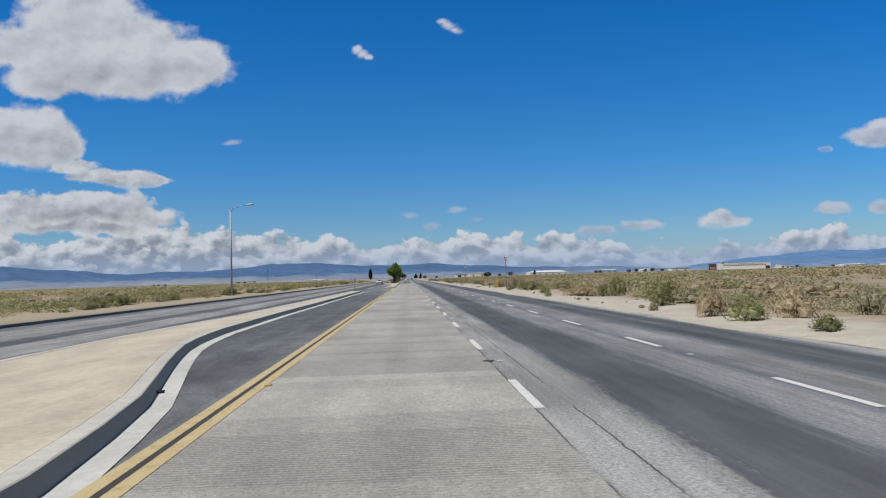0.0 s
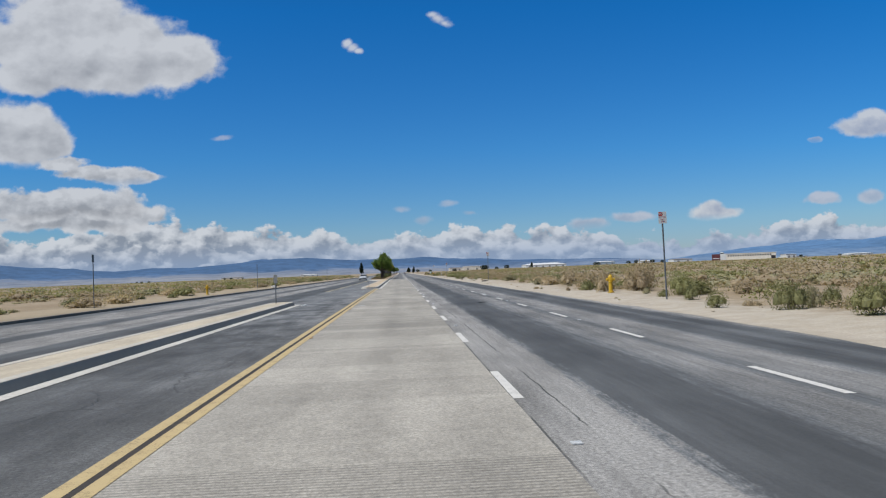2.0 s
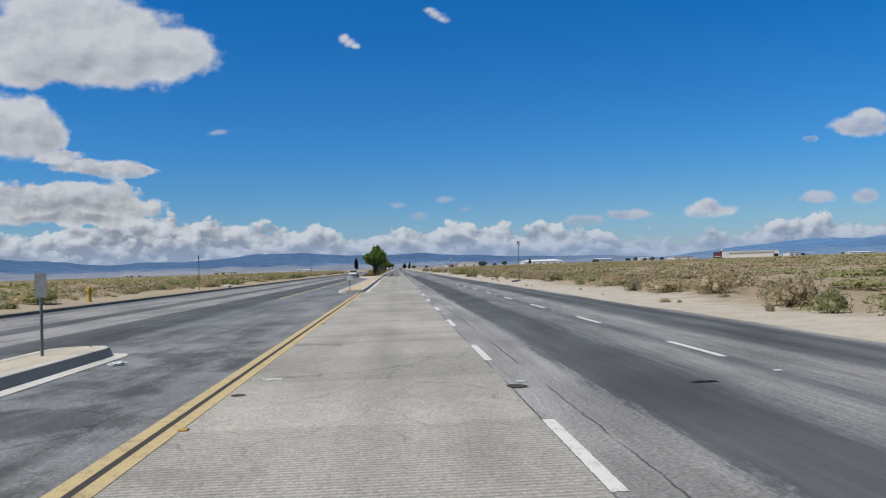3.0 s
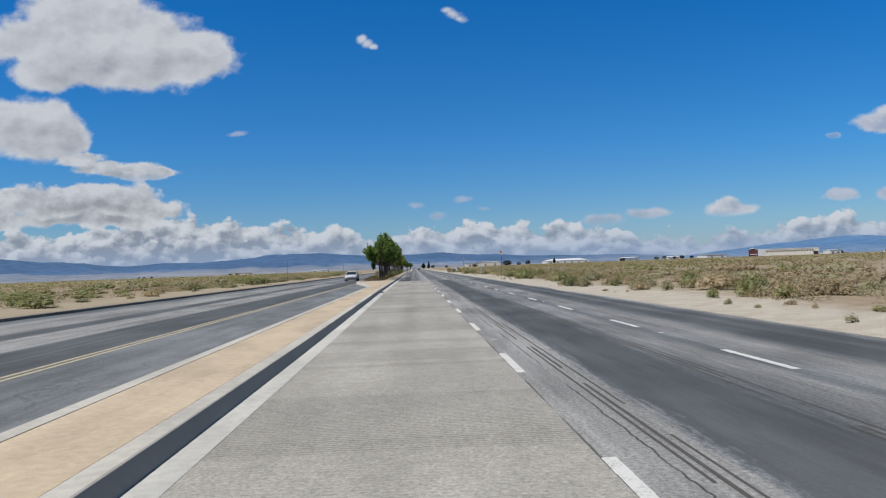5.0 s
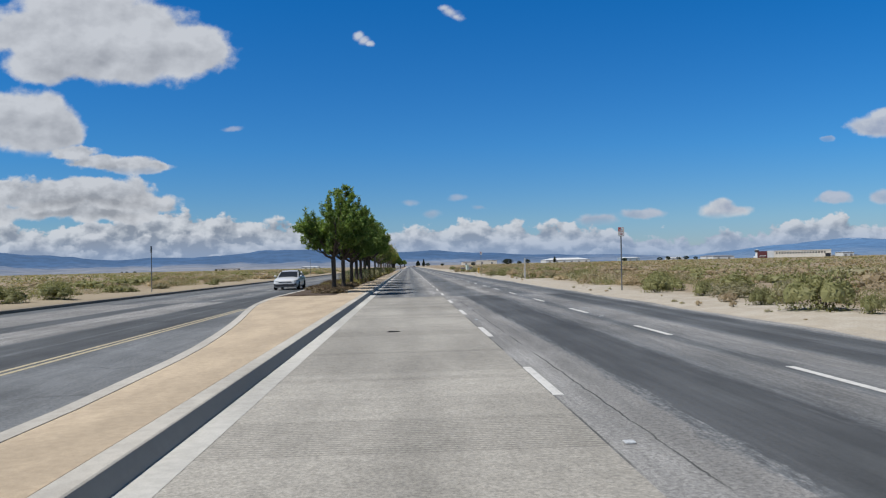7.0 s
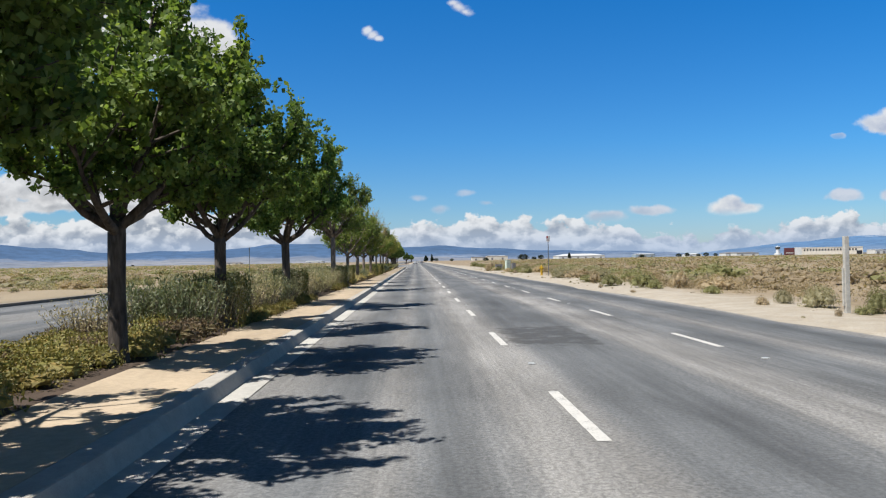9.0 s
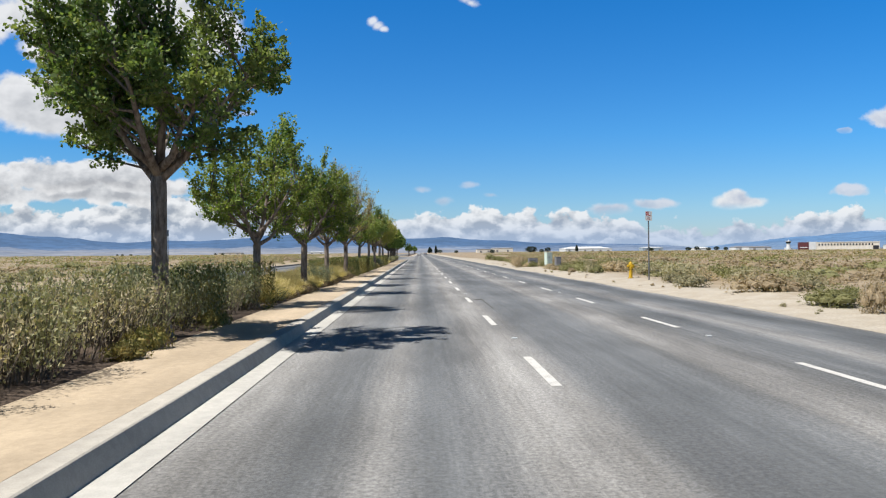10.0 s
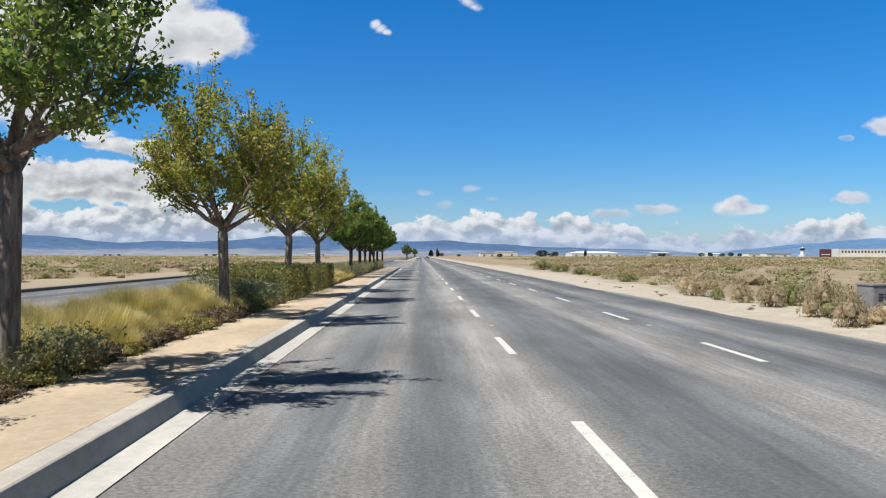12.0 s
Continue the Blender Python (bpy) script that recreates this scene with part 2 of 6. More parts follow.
# ------------------------------------------------------------ materials
def asphalt():
    m, nt, b = mat("asphalt", 0.85)
    pos = nd(nt, "ShaderNodeNewGeometry").outputs["Position"]
    s = nd(nt, "ShaderNodeSeparateXYZ", {0: pos})
    along = vmul(nt, pos, (1.0, 0.035, 0.0))
    wob = mth(nt, "MULTIPLY", mth(nt, "SUBTRACT", noi(nt, vmul(nt, pos, (0.25, 0.06, 0)), 1.0, 4), 0.5), 0.45)
    wob = mth(nt, "ADD", wob, mth(nt, "MULTIPLY", mth(nt, "SUBTRACT", noi(nt, vmul(nt, pos, (12.0, 4.0, 0)), 1.0, 5, 0.8), 0.5), 0.55))
    strand = noi(nt, vmul(nt, pos, (8.0, 0.34, 0)), 1.0, 6, 0.75)
    wob = mth(nt, "ADD", wob, mth(nt, "MULTIPLY", mth(nt, "SUBTRACT", strand, 0.5), 0.8))
    wob = mth(nt, "MULTIPLY", wob, rng(nt, s.outputs[0], -10.0, -9.0, 0.4, 1.0))
    wob = mth(nt, "MULTIPLY", wob, rng(nt, s.outputs[1], 209.0, 213.0, 1.0, 0.5))
    x = mth(nt, "ADD", s.outputs[0], wob)
    f = rng(nt, x, -18.6, 7.4, 0.0, 1.0, False)

    def st(rows):
        return [((px + 18.6) / 26.0, v) for px, v in rows]
    first = ramp(nt, f, st([(-18.5, .10), (-17.2, .11), (-16.9, .185), (-14.2, .19), (-13.95, .082), (-13.0, .080), (-12.75, .20), (-11.1, .205), (-10.85, .075), (-9.85, .070), (-9.78, .125), (-9.70, .070),
                            (-8.7, .072), (-8.3, .115), (-5.6, .125), (-3.0, .158), (0.3, .200), (0.93, .190), (1.08, .070), (2.35, .066), (2.65, .140), (3.35, .165), (3.65, .099), (3.9, .150), (4.75, .175),
                            (5.15, .086), (5.6, .063), (6.0, .098), (6.3, .063), (6.65, .079), (7.0, .23)]))
    later = ramp(nt, f, st([(-18.5, 0.102), (-17, 0.141), (-16.2, 0.084), (-15.2, 0.153), (-13.6, 0.173), (-12.6, 0.102), (-11.6, 0.147), (-10.6, 0.077), (-9.4, 0.064),
                            (-3.5, 0.193), (-3.0, 0.156), (-2.4, 0.113), (-1.9, 0.177), (-1.4, 0.106), (-0.8, 0.156), (-0.35, 0.220), (0.0, 0.198), (0.5, 0.121), (1.4, 0.102),
                            (2.1, 0.134), (2.45, 0.213), (2.9, 0.184), (3.5, 0.142), (4.4, 0.106), (5.0, 0.177), (5.7, 0.121), (6.4, 0.078), (6.75, 0.106), (7.05, 0.203)]))
    edge = mth(nt, "ADD", s.outputs[1], mth(nt, "MULTIPLY", noi(nt, pos, 1.2, 3), 0.4))
    base = mixc(nt, rng(nt, edge, 211.3, 211.7), first, later)
    streak = noi(nt, along, 2.4, 3, 0.5)
    patch = noi(nt, vmul(nt, pos, (0.5, 0.16, 0)), 1.0, 5, 0.6)
    grit = noi(nt, pos, 21.0, 5, 0.85)
    fine = noi(nt, pos, 140.0, 3, 0.8)
    k = mth(nt, "MULTIPLY", mth(nt, "MULTIPLY", rng(nt, streak, 0.3, 0.72, 0.87, 1.13), rng(nt, strand, 0.3, 0.7, 0.9, 1.1)), rng(nt, patch, 0.3, 0.7, 0.74, 1.26))
    k = mth(nt, "MULTIPLY", k, mixc(nt, rng(nt, base, 0.07, 0.15, 0.25, 1.0), (1.0, 1.0, 1.0), mth(nt, "MULTIPLY", rng(nt, grit, 0.33, 0.67, 0.60, 1.42), rng(nt, fine, 0.3, 0.7, 0.72, 1.28))))
    thread = noi(nt, vmul(nt, pos, (26.0, 0.55, 0)), 1.0, 4, 0.7)
    k = mth(nt, "MULTIPLY", k, mixc(nt, rng(nt, s.outputs[0], 2.3, 2.9, 0.25, 1.0), (1.0, 1.0, 1.0), rng(nt, thread, 0.36, 0.64, 0.84, 1.14)))
    turning = mth(nt, "MULTIPLY", rng(nt, s.outputs[0], -4.3, -4.0, 1.0, 0.0), rng(nt, s.outputs[0], -8.6, -8.3))
    k = mth(nt, "MULTIPLY", k, mixc(nt, turning, (1.0, 1.0, 1.0), rng(nt, mth(nt, "ADD", s.outputs[1], mth(nt, "MULTIPLY", patch, 10.0)), 62.0, 84.0, 0.72, 1.18)))
    old = mth(nt, "MULTIPLY", mth(nt, "MULTIPLY", rng(nt, s.outputs[0], -4.3, -4.0, 1.0, 0.0), rng(nt, s.outputs[0], -10.5, -9.5, 0.35, 1.0)), rng(nt, mth(nt, "ADD", s.outputs[1], mth(nt, "MULTIPLY", patch, 8.0)), 86.0, 98.0, 1.0, 0.25))
    old = mth(nt, "MULTIPLY", old, rng(nt, s.outputs[1], 50.0, 76.0, 0.45, 1.0))
    blot = noi(nt, vmul(nt, pos, (1.0, 0.62, 0)), 1.0, 6, 0.66)
    k = mth(nt, "MULTIPLY", k, mixc(nt, old, (1.0, 1.0, 1.0), rng(nt, blot, 0.40, 0.60, 0.52, 1.12)))
    col = mixc(nt, 1.0, base, nd(nt, "ShaderNodeCombineColor", {0: k, 1: k, 2: k}).outputs[0], "MULTIPLY")
    # a dark mended patch across the lane line
    jag = mth(nt, "MULTIPLY", mth(nt, "SUBTRACT", noi(nt, pos, 1.3, 6, 0.7), 0.5), 1.1)
    px = mth(nt, "ABSOLUTE", mth(nt, "SUBTRACT", s.outputs[0], mth(nt, "ADD", jag, 1.05)))
    py = mth(nt, "ABSOLUTE", mth(nt, "SUBTRACT", s.outputs[1], mth(nt, "ADD", mth(nt, "MULTIPLY", jag, 2.0), 243.7)))
    mend = mth(nt, "MULTIPLY", rng(nt, px, 0.75, 0.95, 1.0, 0.0), rng(nt, py, 1.6, 2.1, 1.0, 0.0))
    mend = mth(nt, "MULTIPLY", mend, rng(nt, noi(nt, pos, 2.2, 5, 0.7), 0.38, 0.52, 0.25, 0.75))
    col = mixc(nt, mend, col, (0.050, 0.048, 0.046))
    # the ragged open joint beside the concrete lane, and a thin one in the kerb lane
    cx = mth(nt, "ADD", s.outputs[0], mth(nt, "MULTIPLY", mth(nt, "SUBTRACT", noi(nt, vmul(nt, pos, (0, 1.6, 0)), 1.0, 7, 0.75), 0.5), 0.16))
    crack = rng(nt, mth(nt, "ABSOLUTE", mth(nt, "SUBTRACT", cx, 0.42)), 0.004, 0.016, 1.0, 0.0)
    crack = mth(nt, "MULTIPLY", crack, mth(nt, "MULTIPLY", rng(nt, noi(nt, vmul(nt, pos, (0, 0.3, 0)), 1.0, 3), 0.40, 0.54), rng(nt, s.outputs[1], 205.0, 211.0, 1.0, 0.0)))
    cells = nd(nt, "ShaderNodeTexVoronoi", {"Vector": nd(nt, "ShaderNodeVectorMath", {0: vmul(nt, pos, (0.42, 0.20, 0)), 1: vmul(nt, nd(nt, "ShaderNodeTexNoise", {"Vector": pos, "Scale": 0.9, "Detail": 5.0}).outputs["Color"], (0.5, 0.5, 0))}, operation="ADD").outputs[0], "Scale": 1.0}, feature="DISTANCE_TO_EDGE").outputs["Distance"]
    web = mth(nt, "MULTIPLY", mth(nt, "MULTIPLY", rng(nt, cells, 0.002, 0.010, 1.0, 0.0), mth(nt, "MULTIPLY", rng(nt, s.outputs[0], -4.4, -3.9, 1.0, 0.0), rng(nt, s.outputs[1], 118.0, 130.0, 1.0, 0.6))), rng(nt, noi(nt, vmul(nt, pos, (0.12, 0.05, 0)), 1.0, 3), 0.48, 0.58))
    seam = rng(nt, mth(nt, "ABSOLUTE", mth(nt, "ADD", s.outputs[0], mth(nt, "ADD", 0.055, mth(nt, "MULTIPLY", mth(nt, "SUBTRACT", noi(nt, vmul(nt, pos, (0, 3.0, 0)), 1.0, 6, 0.8), 0.5), 0.06)))), 0.006, 0.02, 1.0, 0.0)
    seam = mth(nt, "MULTIPLY", seam, mth(nt, "MULTIPLY", rng(nt, noi(nt, vmul(nt, pos, (0, 0.5, 0)), 1.0, 4), 0.38, 0.55), rng(nt, s.outputs[1], 209.0, 211.0, 0.8, 0.0)))
    crack = mth(nt, "MAXIMUM", mth(nt, "MAXIMUM", crack, seam), mth(nt, "MULTIPLY", web, 0.6))
    col = mixc(nt, mth(nt, "MULTIPLY", crack, 0.85), col, (0.02, 0.02, 0.02))
    col = mixc(nt, 1.0, col, mixc(nt, rng(nt, base, 0.10, 0.19), (0.97, 1.0, 1.02), (1.05, 1.01, 0.95)), "MULTIPLY")
    nt.links.new(col, b.inputs["Base Color"])
    bump(nt, b, mth(nt, "ADD", grit, mth(nt, "MULTIPLY", crack, -2.0)), 0.5, 0.006)
    return m


def concrete(name, col, groove=0.0, scale=1.0, rough=0.85, dark_face=False):
    m, nt, b = mat(name, rough)
    pos = nd(nt, "ShaderNodeNewGeometry").outputs["Position"]
    s = nd(nt, "ShaderNodeSeparateXYZ", {0: pos})
    big = noi(nt, vmul(nt, pos, (0.5, 0.18, 0.5)), 1.0 * scale, 5, 0.6)
    mid = noi(nt, pos, 5.0 * scale, 4, 0.6)
    grit = noi(nt, pos, 24.0 if groove else 90.0, 5, 0.85)
    k = mth(nt, "MULTIPLY", rng(nt, big, 0.3, 0.7, 0.84, 1.12), mth(nt, "MULTIPLY", rng(nt, mid, 0.3, 0.7, 0.92, 1.08), rng(nt, grit, 0.3 if groove else 0.25, 0.7 if groove else 0.75, 0.66 if groove else 0.8, 1.34 if groove else 1.18)))
    h = grit
    if groove:
        tine = nd(nt, "ShaderNodeTexWave", {"Vector": vmul(nt, pos, (0.0, 1.0, 0.0)), "Scale": 4.2, "Distortion": 0.4, "Detail": 2.0}, wave_type="BANDS", bands_direction="Y").outputs["Fac"]
        where = mth(nt, "ADD", rng(nt, noi(nt, vmul(nt, pos, (0.0, 0.33, 0)), 1.0, 2), 0.50, 0.515, 0.0, 0.75), rng(nt, noi(nt, vmul(nt, pos, (0.15, 0.10, 0)), 1.0, 2), 0.40, 0.6, 0.0, 0.28))
        tine = mth(nt, "MULTIPLY", tine, where)
        k = mth(nt, "MULTIPLY", k, mth(nt, "SUBTRACT", 1.04, mth(nt, "MULTIPLY", tine, 0.34 * groove)))
        # slabs poured at different times, with thin sawn joints
        slab = mth(nt, "DIVIDE", mth(nt, "ADD", s.outputs[1], 300.0), 4.6)
        tone = nd(nt, "ShaderNodeTexWhiteNoise", {"W": mth(nt, "FLOOR", slab)}, noise_dimensions="1D").outputs["Value"]
        k = mth(nt, "MULTIPLY", k, rng(nt, tone, 0.0, 1.0, 0.92, 1.07))
        saw = rng(nt, mth(nt, "ABSOLUTE", mth(nt, "SUBTRACT", mth(nt, "FRACT", slab), 0.5)), 0.4978, 0.4992, 0.0, 0.3)
        k = mth(nt, "MULTIPLY", k, mth(nt, "SUBTRACT", 1.0, saw))
        # a cracked stretch of slabs
        bent = nd(nt, "ShaderNodeVectorMath", {0: vmul(nt, pos, (0.5, 0.3, 0)), 1: vmul(nt, nd(nt, "ShaderNodeTexNoise", {"Vector": pos, "Scale": 1.1, "Detail": 5.0}).outputs["Color"], (0.5, 0.5, 0))}, operation="ADD").outputs[0]
        net = nd(nt, "ShaderNodeTexVoronoi", {"Vector": bent, "Scale": 1.0}, feature="DISTANCE_TO_EDGE").outputs["Distance"]
        net = mth(nt, "MULTIPLY", rng(nt, net, 0.002, 0.007, 0.3, 0.0), mth(nt, "MULTIPLY", rng(nt, s.outputs[1], 72.0, 76.0), rng(nt, s.outputs[1], 90.0, 96.0, 1.0, 0.0)))
        k = mth(nt, "MULTIPLY", k, mth(nt, "SUBTRACT", 1.0, net))
        # two faint darker wheel tracks with an oily middle
        for c, w, a in ((-1.75, 0.5, 0.10), (-0.75, 0.35, 0.04), (-2.85, 0.35, 0.04)):
            near = rng(nt, mth(nt, "ABSOLUTE", mth(nt, "SUBTRACT", s.outputs[0], c)), 0.0, w, a, 0.0)
            k = mth(nt, "MULTIPLY", k, mth(nt, "SUBTRACT", 1.0, near))
        h = mth(nt, "ADD", grit, mth(nt, "MULTIPLY", tine, -1.2))
    c = mixc(nt, 1.0, col, nd(nt, "ShaderNodeCombineColor", {0: k, 1: k, 2: k}).outputs[0], "MULTIPLY")
    if dark_face:
        # kerb faces a little darker below the top edge along the older stretch
        face_noise = noi(nt, vmul(nt, pos, (3.0, 0.8, 14.0)), 1.0, 5, 0.7)
        band = mth(nt, "MULTIPLY", rng(nt, mth(nt, "ADD", s.outputs[2], mth(nt, "MULTIPLY", mth(nt, "SUBTRACT", face_noise, 0.5), 0.05)), 0.165, 0.185, 1.0, 0.0), rng(nt, s.outputs[1], 205.0, 225.0, 1.0, 0.0))
        c = mixc(nt, mth(nt, "MULTIPLY", band, rng(nt, face_noise, 0.25, 0.6, 0.5, 0.8)), c, (0.350, 0.335, 0.300))
    nt.links.new(c, b.inputs["Base Color"])
    bump(nt, b, h, 0.35, 0.004)
    return m


def sand():
    m, nt, b = mat("desert_sand", 0.95)
    pos = nd(nt, "ShaderNodeNewGeometry").outputs["Position"]
    s = nd(nt, "ShaderNodeSeparateXYZ", {0: pos})
    a = noi(nt, pos, 0.12, 5, 0.6)
    c = noi(nt, pos, 1.1, 5, 0.65)
    d = noi(nt, pos, 22.0, 4, 0.7)
    far = noi(nt, vmul(nt, pos, (0.660, 0.330, 0.660)), 0.012, 6, 0.65)
    col = mixc(nt, rng(nt, a, 0.35, 0.65), (0.290, 0.230, 0.155), (0.235, 0.178, 0.112))
    col = mixc(nt, rng(nt, c, 0.42, 0.7, 0.0, 0.6), col, (0.198, 0.155, 0.099))
    dist = mth(nt, "MAXIMUM", mth(nt, "SUBTRACT", s.outputs[0], 7.0), mth(nt, "SUBTRACT", -19.0, s.outputs[0]))
    wild = rng(nt, mth(nt, "ADD", dist, mth(nt, "MULTIPLY", c, 3.0)), 3.2, 6.5)
    shoulder = mixc(nt, rng(nt, c, 0.35, 0.65), (0.396, 0.350, 0.284), (0.343, 0.297, 0.231))
    shoulder = mixc(nt, rng(nt, s.outputs[0], -10.0, 0.0, 1.0, 0.0), shoulder, (0.300, 0.243, 0.165))
    col = mixc(nt, wild, shoulder, col)
    brush = mixc(nt, rng(nt, far, 0.4, 0.62), (0.185, 0.149, 0.083), (0.238, 0.188, 0.115))
    col = mixc(nt, rng(nt, dist, 60.0, 260.0, 0.0, 0.85), col, brush)
    k = rng(nt, d, 0.25, 0.75, 0.78, 1.16)
    col = mixc(nt, 1.0, col, nd(nt, "ShaderNodeCombineColor", {0: k, 1: k, 2: k}).outputs[0], "MULTIPLY")
    nt.links.new(col, b.inputs["Base Color"])
    bump(nt, b, mth(nt, "ADD", mth(nt, "MULTIPLY", c, 2.0), d), 0.5, 0.03)
    return m


def leafy(name, a, b_, c, trans=0.3):
    """Leaves of three hues, each leaf its own, letting some light through."""
    m, nt, b = mat(name, 0.6)
    r = nd(nt, "ShaderNodeNewGeometry").outputs["Random Per Island"]
    ob = nd(nt, "ShaderNodeObjectInfo").outputs["Random"]
    pos = nd(nt, "ShaderNodeTexCoord").outputs["Object"]
    col = ramp(nt, r, [(0.0, a), (0.45, b_), (0.8, b_), (1.0, c)])
    clump = noi(nt, pos, 0.9, 3)
    col = mixc(nt, rng(nt, clump, 0.35, 0.68, 0.0, 0.5), col, c)
    v = rng(nt, ob, 0.0, 1.0, 0.8, 1.2, False)
    col = mixc(nt, 1.0, col, nd(nt, "ShaderNodeCombineColor", {0: v, 1: v, 2: v}).outputs[0], "MULTIPLY")
    nt.links.new(col, b.inputs["Base Color"])
    t = nd(nt, "ShaderNodeBsdfTranslucent", {"Color": mixc(nt, 1.0, col, (1.25, 1.3, 0.7), "MULTIPLY")})
    mx = nd(nt, "ShaderNodeMixShader", {0: trans, 1: b.outputs[0], 2: t.outputs[0]})
    nt.links.new(mx.outputs[0], nt.nodes["Material Output"].inputs[0])
    return m


def bark(name="bark", dark=(0.034, 0.027, 0.022), pale=(0.115, 0.092, 0.072)):
    m, nt, b = mat(name, 0.9)
    pos = nd(nt, "ShaderNodeTexCoord").outputs["Object"]
    n = noi(nt, vmul(nt, pos, (14, 14, 3)), 1.0, 5, 0.65)
    nt.links.new(mixc(nt, rng(nt, n, 0.3, 0.7), dark, pale), b.inputs["Base Color"])
    bump(nt, b, n, 0.8, 0.02)
    return m


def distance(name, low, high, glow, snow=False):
    """Far hills: the haze of kilometres of air painted as colour and glow."""
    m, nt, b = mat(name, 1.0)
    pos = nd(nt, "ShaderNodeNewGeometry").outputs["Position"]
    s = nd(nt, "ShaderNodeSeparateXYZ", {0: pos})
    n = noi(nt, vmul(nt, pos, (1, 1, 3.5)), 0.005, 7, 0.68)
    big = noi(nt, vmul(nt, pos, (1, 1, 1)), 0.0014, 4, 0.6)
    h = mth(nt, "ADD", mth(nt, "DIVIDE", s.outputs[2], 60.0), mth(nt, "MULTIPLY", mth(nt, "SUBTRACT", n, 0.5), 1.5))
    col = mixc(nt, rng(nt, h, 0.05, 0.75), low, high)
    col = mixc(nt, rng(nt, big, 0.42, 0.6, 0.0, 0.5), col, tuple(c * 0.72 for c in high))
    # gully relief painted in as darker colour, not shaped
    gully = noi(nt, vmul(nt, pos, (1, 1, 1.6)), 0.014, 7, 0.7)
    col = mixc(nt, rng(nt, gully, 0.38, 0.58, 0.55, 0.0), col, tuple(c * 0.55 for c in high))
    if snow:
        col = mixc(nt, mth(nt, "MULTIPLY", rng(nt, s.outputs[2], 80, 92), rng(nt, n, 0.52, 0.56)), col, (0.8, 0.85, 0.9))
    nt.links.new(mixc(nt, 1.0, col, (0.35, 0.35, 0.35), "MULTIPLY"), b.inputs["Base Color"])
    # emission stands in for the bright air in front of the hills
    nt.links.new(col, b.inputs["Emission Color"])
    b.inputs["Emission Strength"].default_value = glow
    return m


ASPHALT, SAND, BARK = asphalt(), sand(), bark()
PALE_BARK = bark("pale_bark", (0.085, 0.066, 0.052), (0.27, 0.215, 0.17))
LANE = concrete("tined_concrete", (0.288, 0.267, 0.230), 1.0)
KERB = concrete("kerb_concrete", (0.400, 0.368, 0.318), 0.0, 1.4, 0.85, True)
PAN = concrete("gutter_concrete", (0.43, 0.41, 0.37), 0.0, 1.4)
TAN = concrete("tan_concrete", (0.410, 0.325, 0.226), 0.0, 2.0)
FARKERB = concrete("old_kerb", (0.238, 0.205, 0.165), 0.0, 1.4)
TAN_PALE = concrete("pale_tan_concrete", (0.405, 0.350, 0.265), 0.0, 2.0)
MULCH = concrete("mulch", (0.079, 0.056, 0.040), 0.0, 6.0, 1.0)


def marking(name, col):
    m, nt, b = mat(name, 0.7)
    pos = nd(nt, "ShaderNodeNewGeometry").outputs["Position"]
    n = mth(nt, "ADD", mth(nt, "MULTIPLY", noi(nt, pos, 45.0, 4, 0.7), 0.6), mth(nt, "MULTIPLY", noi(nt, pos, 4.0, 4, 0.6), 0.4))
    c = mixc(nt, rng(nt, n, 0.36, 0.5), tuple(v * 0.55 for v in col), col)
    nt.links.new(c, b.inputs["Base Color"])
    return m


WORN_PAINT = marking("worn_road_paint", (0.30, 0.29, 0.27))
WHITE_PAINT = marking("white_road_paint", (0.528, 0.508, 0.469))
FADED_YELLOW = marking("faded_yellow_paint", (0.43, 0.365, 0.235))
YELLOW_PAINT = marking("yellow_road_paint", (0.42, 0.325, 0.165))
TAR = plain("tar", (0.050, 0.043, 0.037), 0.8)
SEAL = plain("old_sealant", (0.085, 0.078, 0.070), 0.85)
STEEL = plain("galvanised_steel", (0.211, 0.218, 0.224), 0.5, 0.6)
LAMP_STEEL = plain("lamp_pole_steel", (0.36, 0.38, 0.40), 0.55, 0.3)
SIGN_WHITE = plain("sign_white", (0.528, 0.528, 0.515), 0.4)
SIGN_RED = plain("sign_red", (0.363, 0.033, 0.033), 0.4)
HYDRANT_YELLOW = plain("hydrant_yellow", (0.528, 0.330, 0.020), 0.45)
CABINET_PAINT = plain("pale_green_paint", (0.50, 0.575, 0.505), 0.5, 0.0, 0.025)
GREY_PAINT = plain("grey_cabinet_paint", (0.225, 0.218, 0.222), 0.6)
POST_WHITE = plain("weathered_white_paint", (0.475, 0.455, 0.409), 0.8)
CAR_WHITE = plain("white_car_paint", (0.528, 0.528, 0.528), 0.2, 0.0, 0.03)
BLACK_RUBBER = plain("black_rubber", (0.02, 0.02, 0.02), 0.8)
DARK_TRIM = plain("dark_trim", (0.03, 0.03, 0.035), 0.5)
ALLOY = plain("alloy", (0.330, 0.330, 0.343), 0.35, 0.8)
LENS = plain("lamp_lens", (0.495, 0.515, 0.528), 0.1)
AMBER = plain("amber_reflector", (0.495, 0.277, 0.040), 0.3)
CREAM_WALL = plain("cream_wall", (0.68, 0.62, 0.53), 0.85, 0, 0.06, 0.3)
WHITE_WALL = plain("white_metal_wall", (0.60, 0.60, 0.59), 0.7, 0, 0.06, 0.3)
RED_WALL = plain("dark_red_wall", (0.106, 0.033, 0.036), 0.8, 0, 0.06, 0.3)
BLUE_WALL = plain("pale_blue_wall", (0.297, 0.363, 0.422), 0.8, 0, 0.06, 0.3)
DARK_GLASS = plain("dark_glass", (0.02, 0.024, 0.03), 0.3)
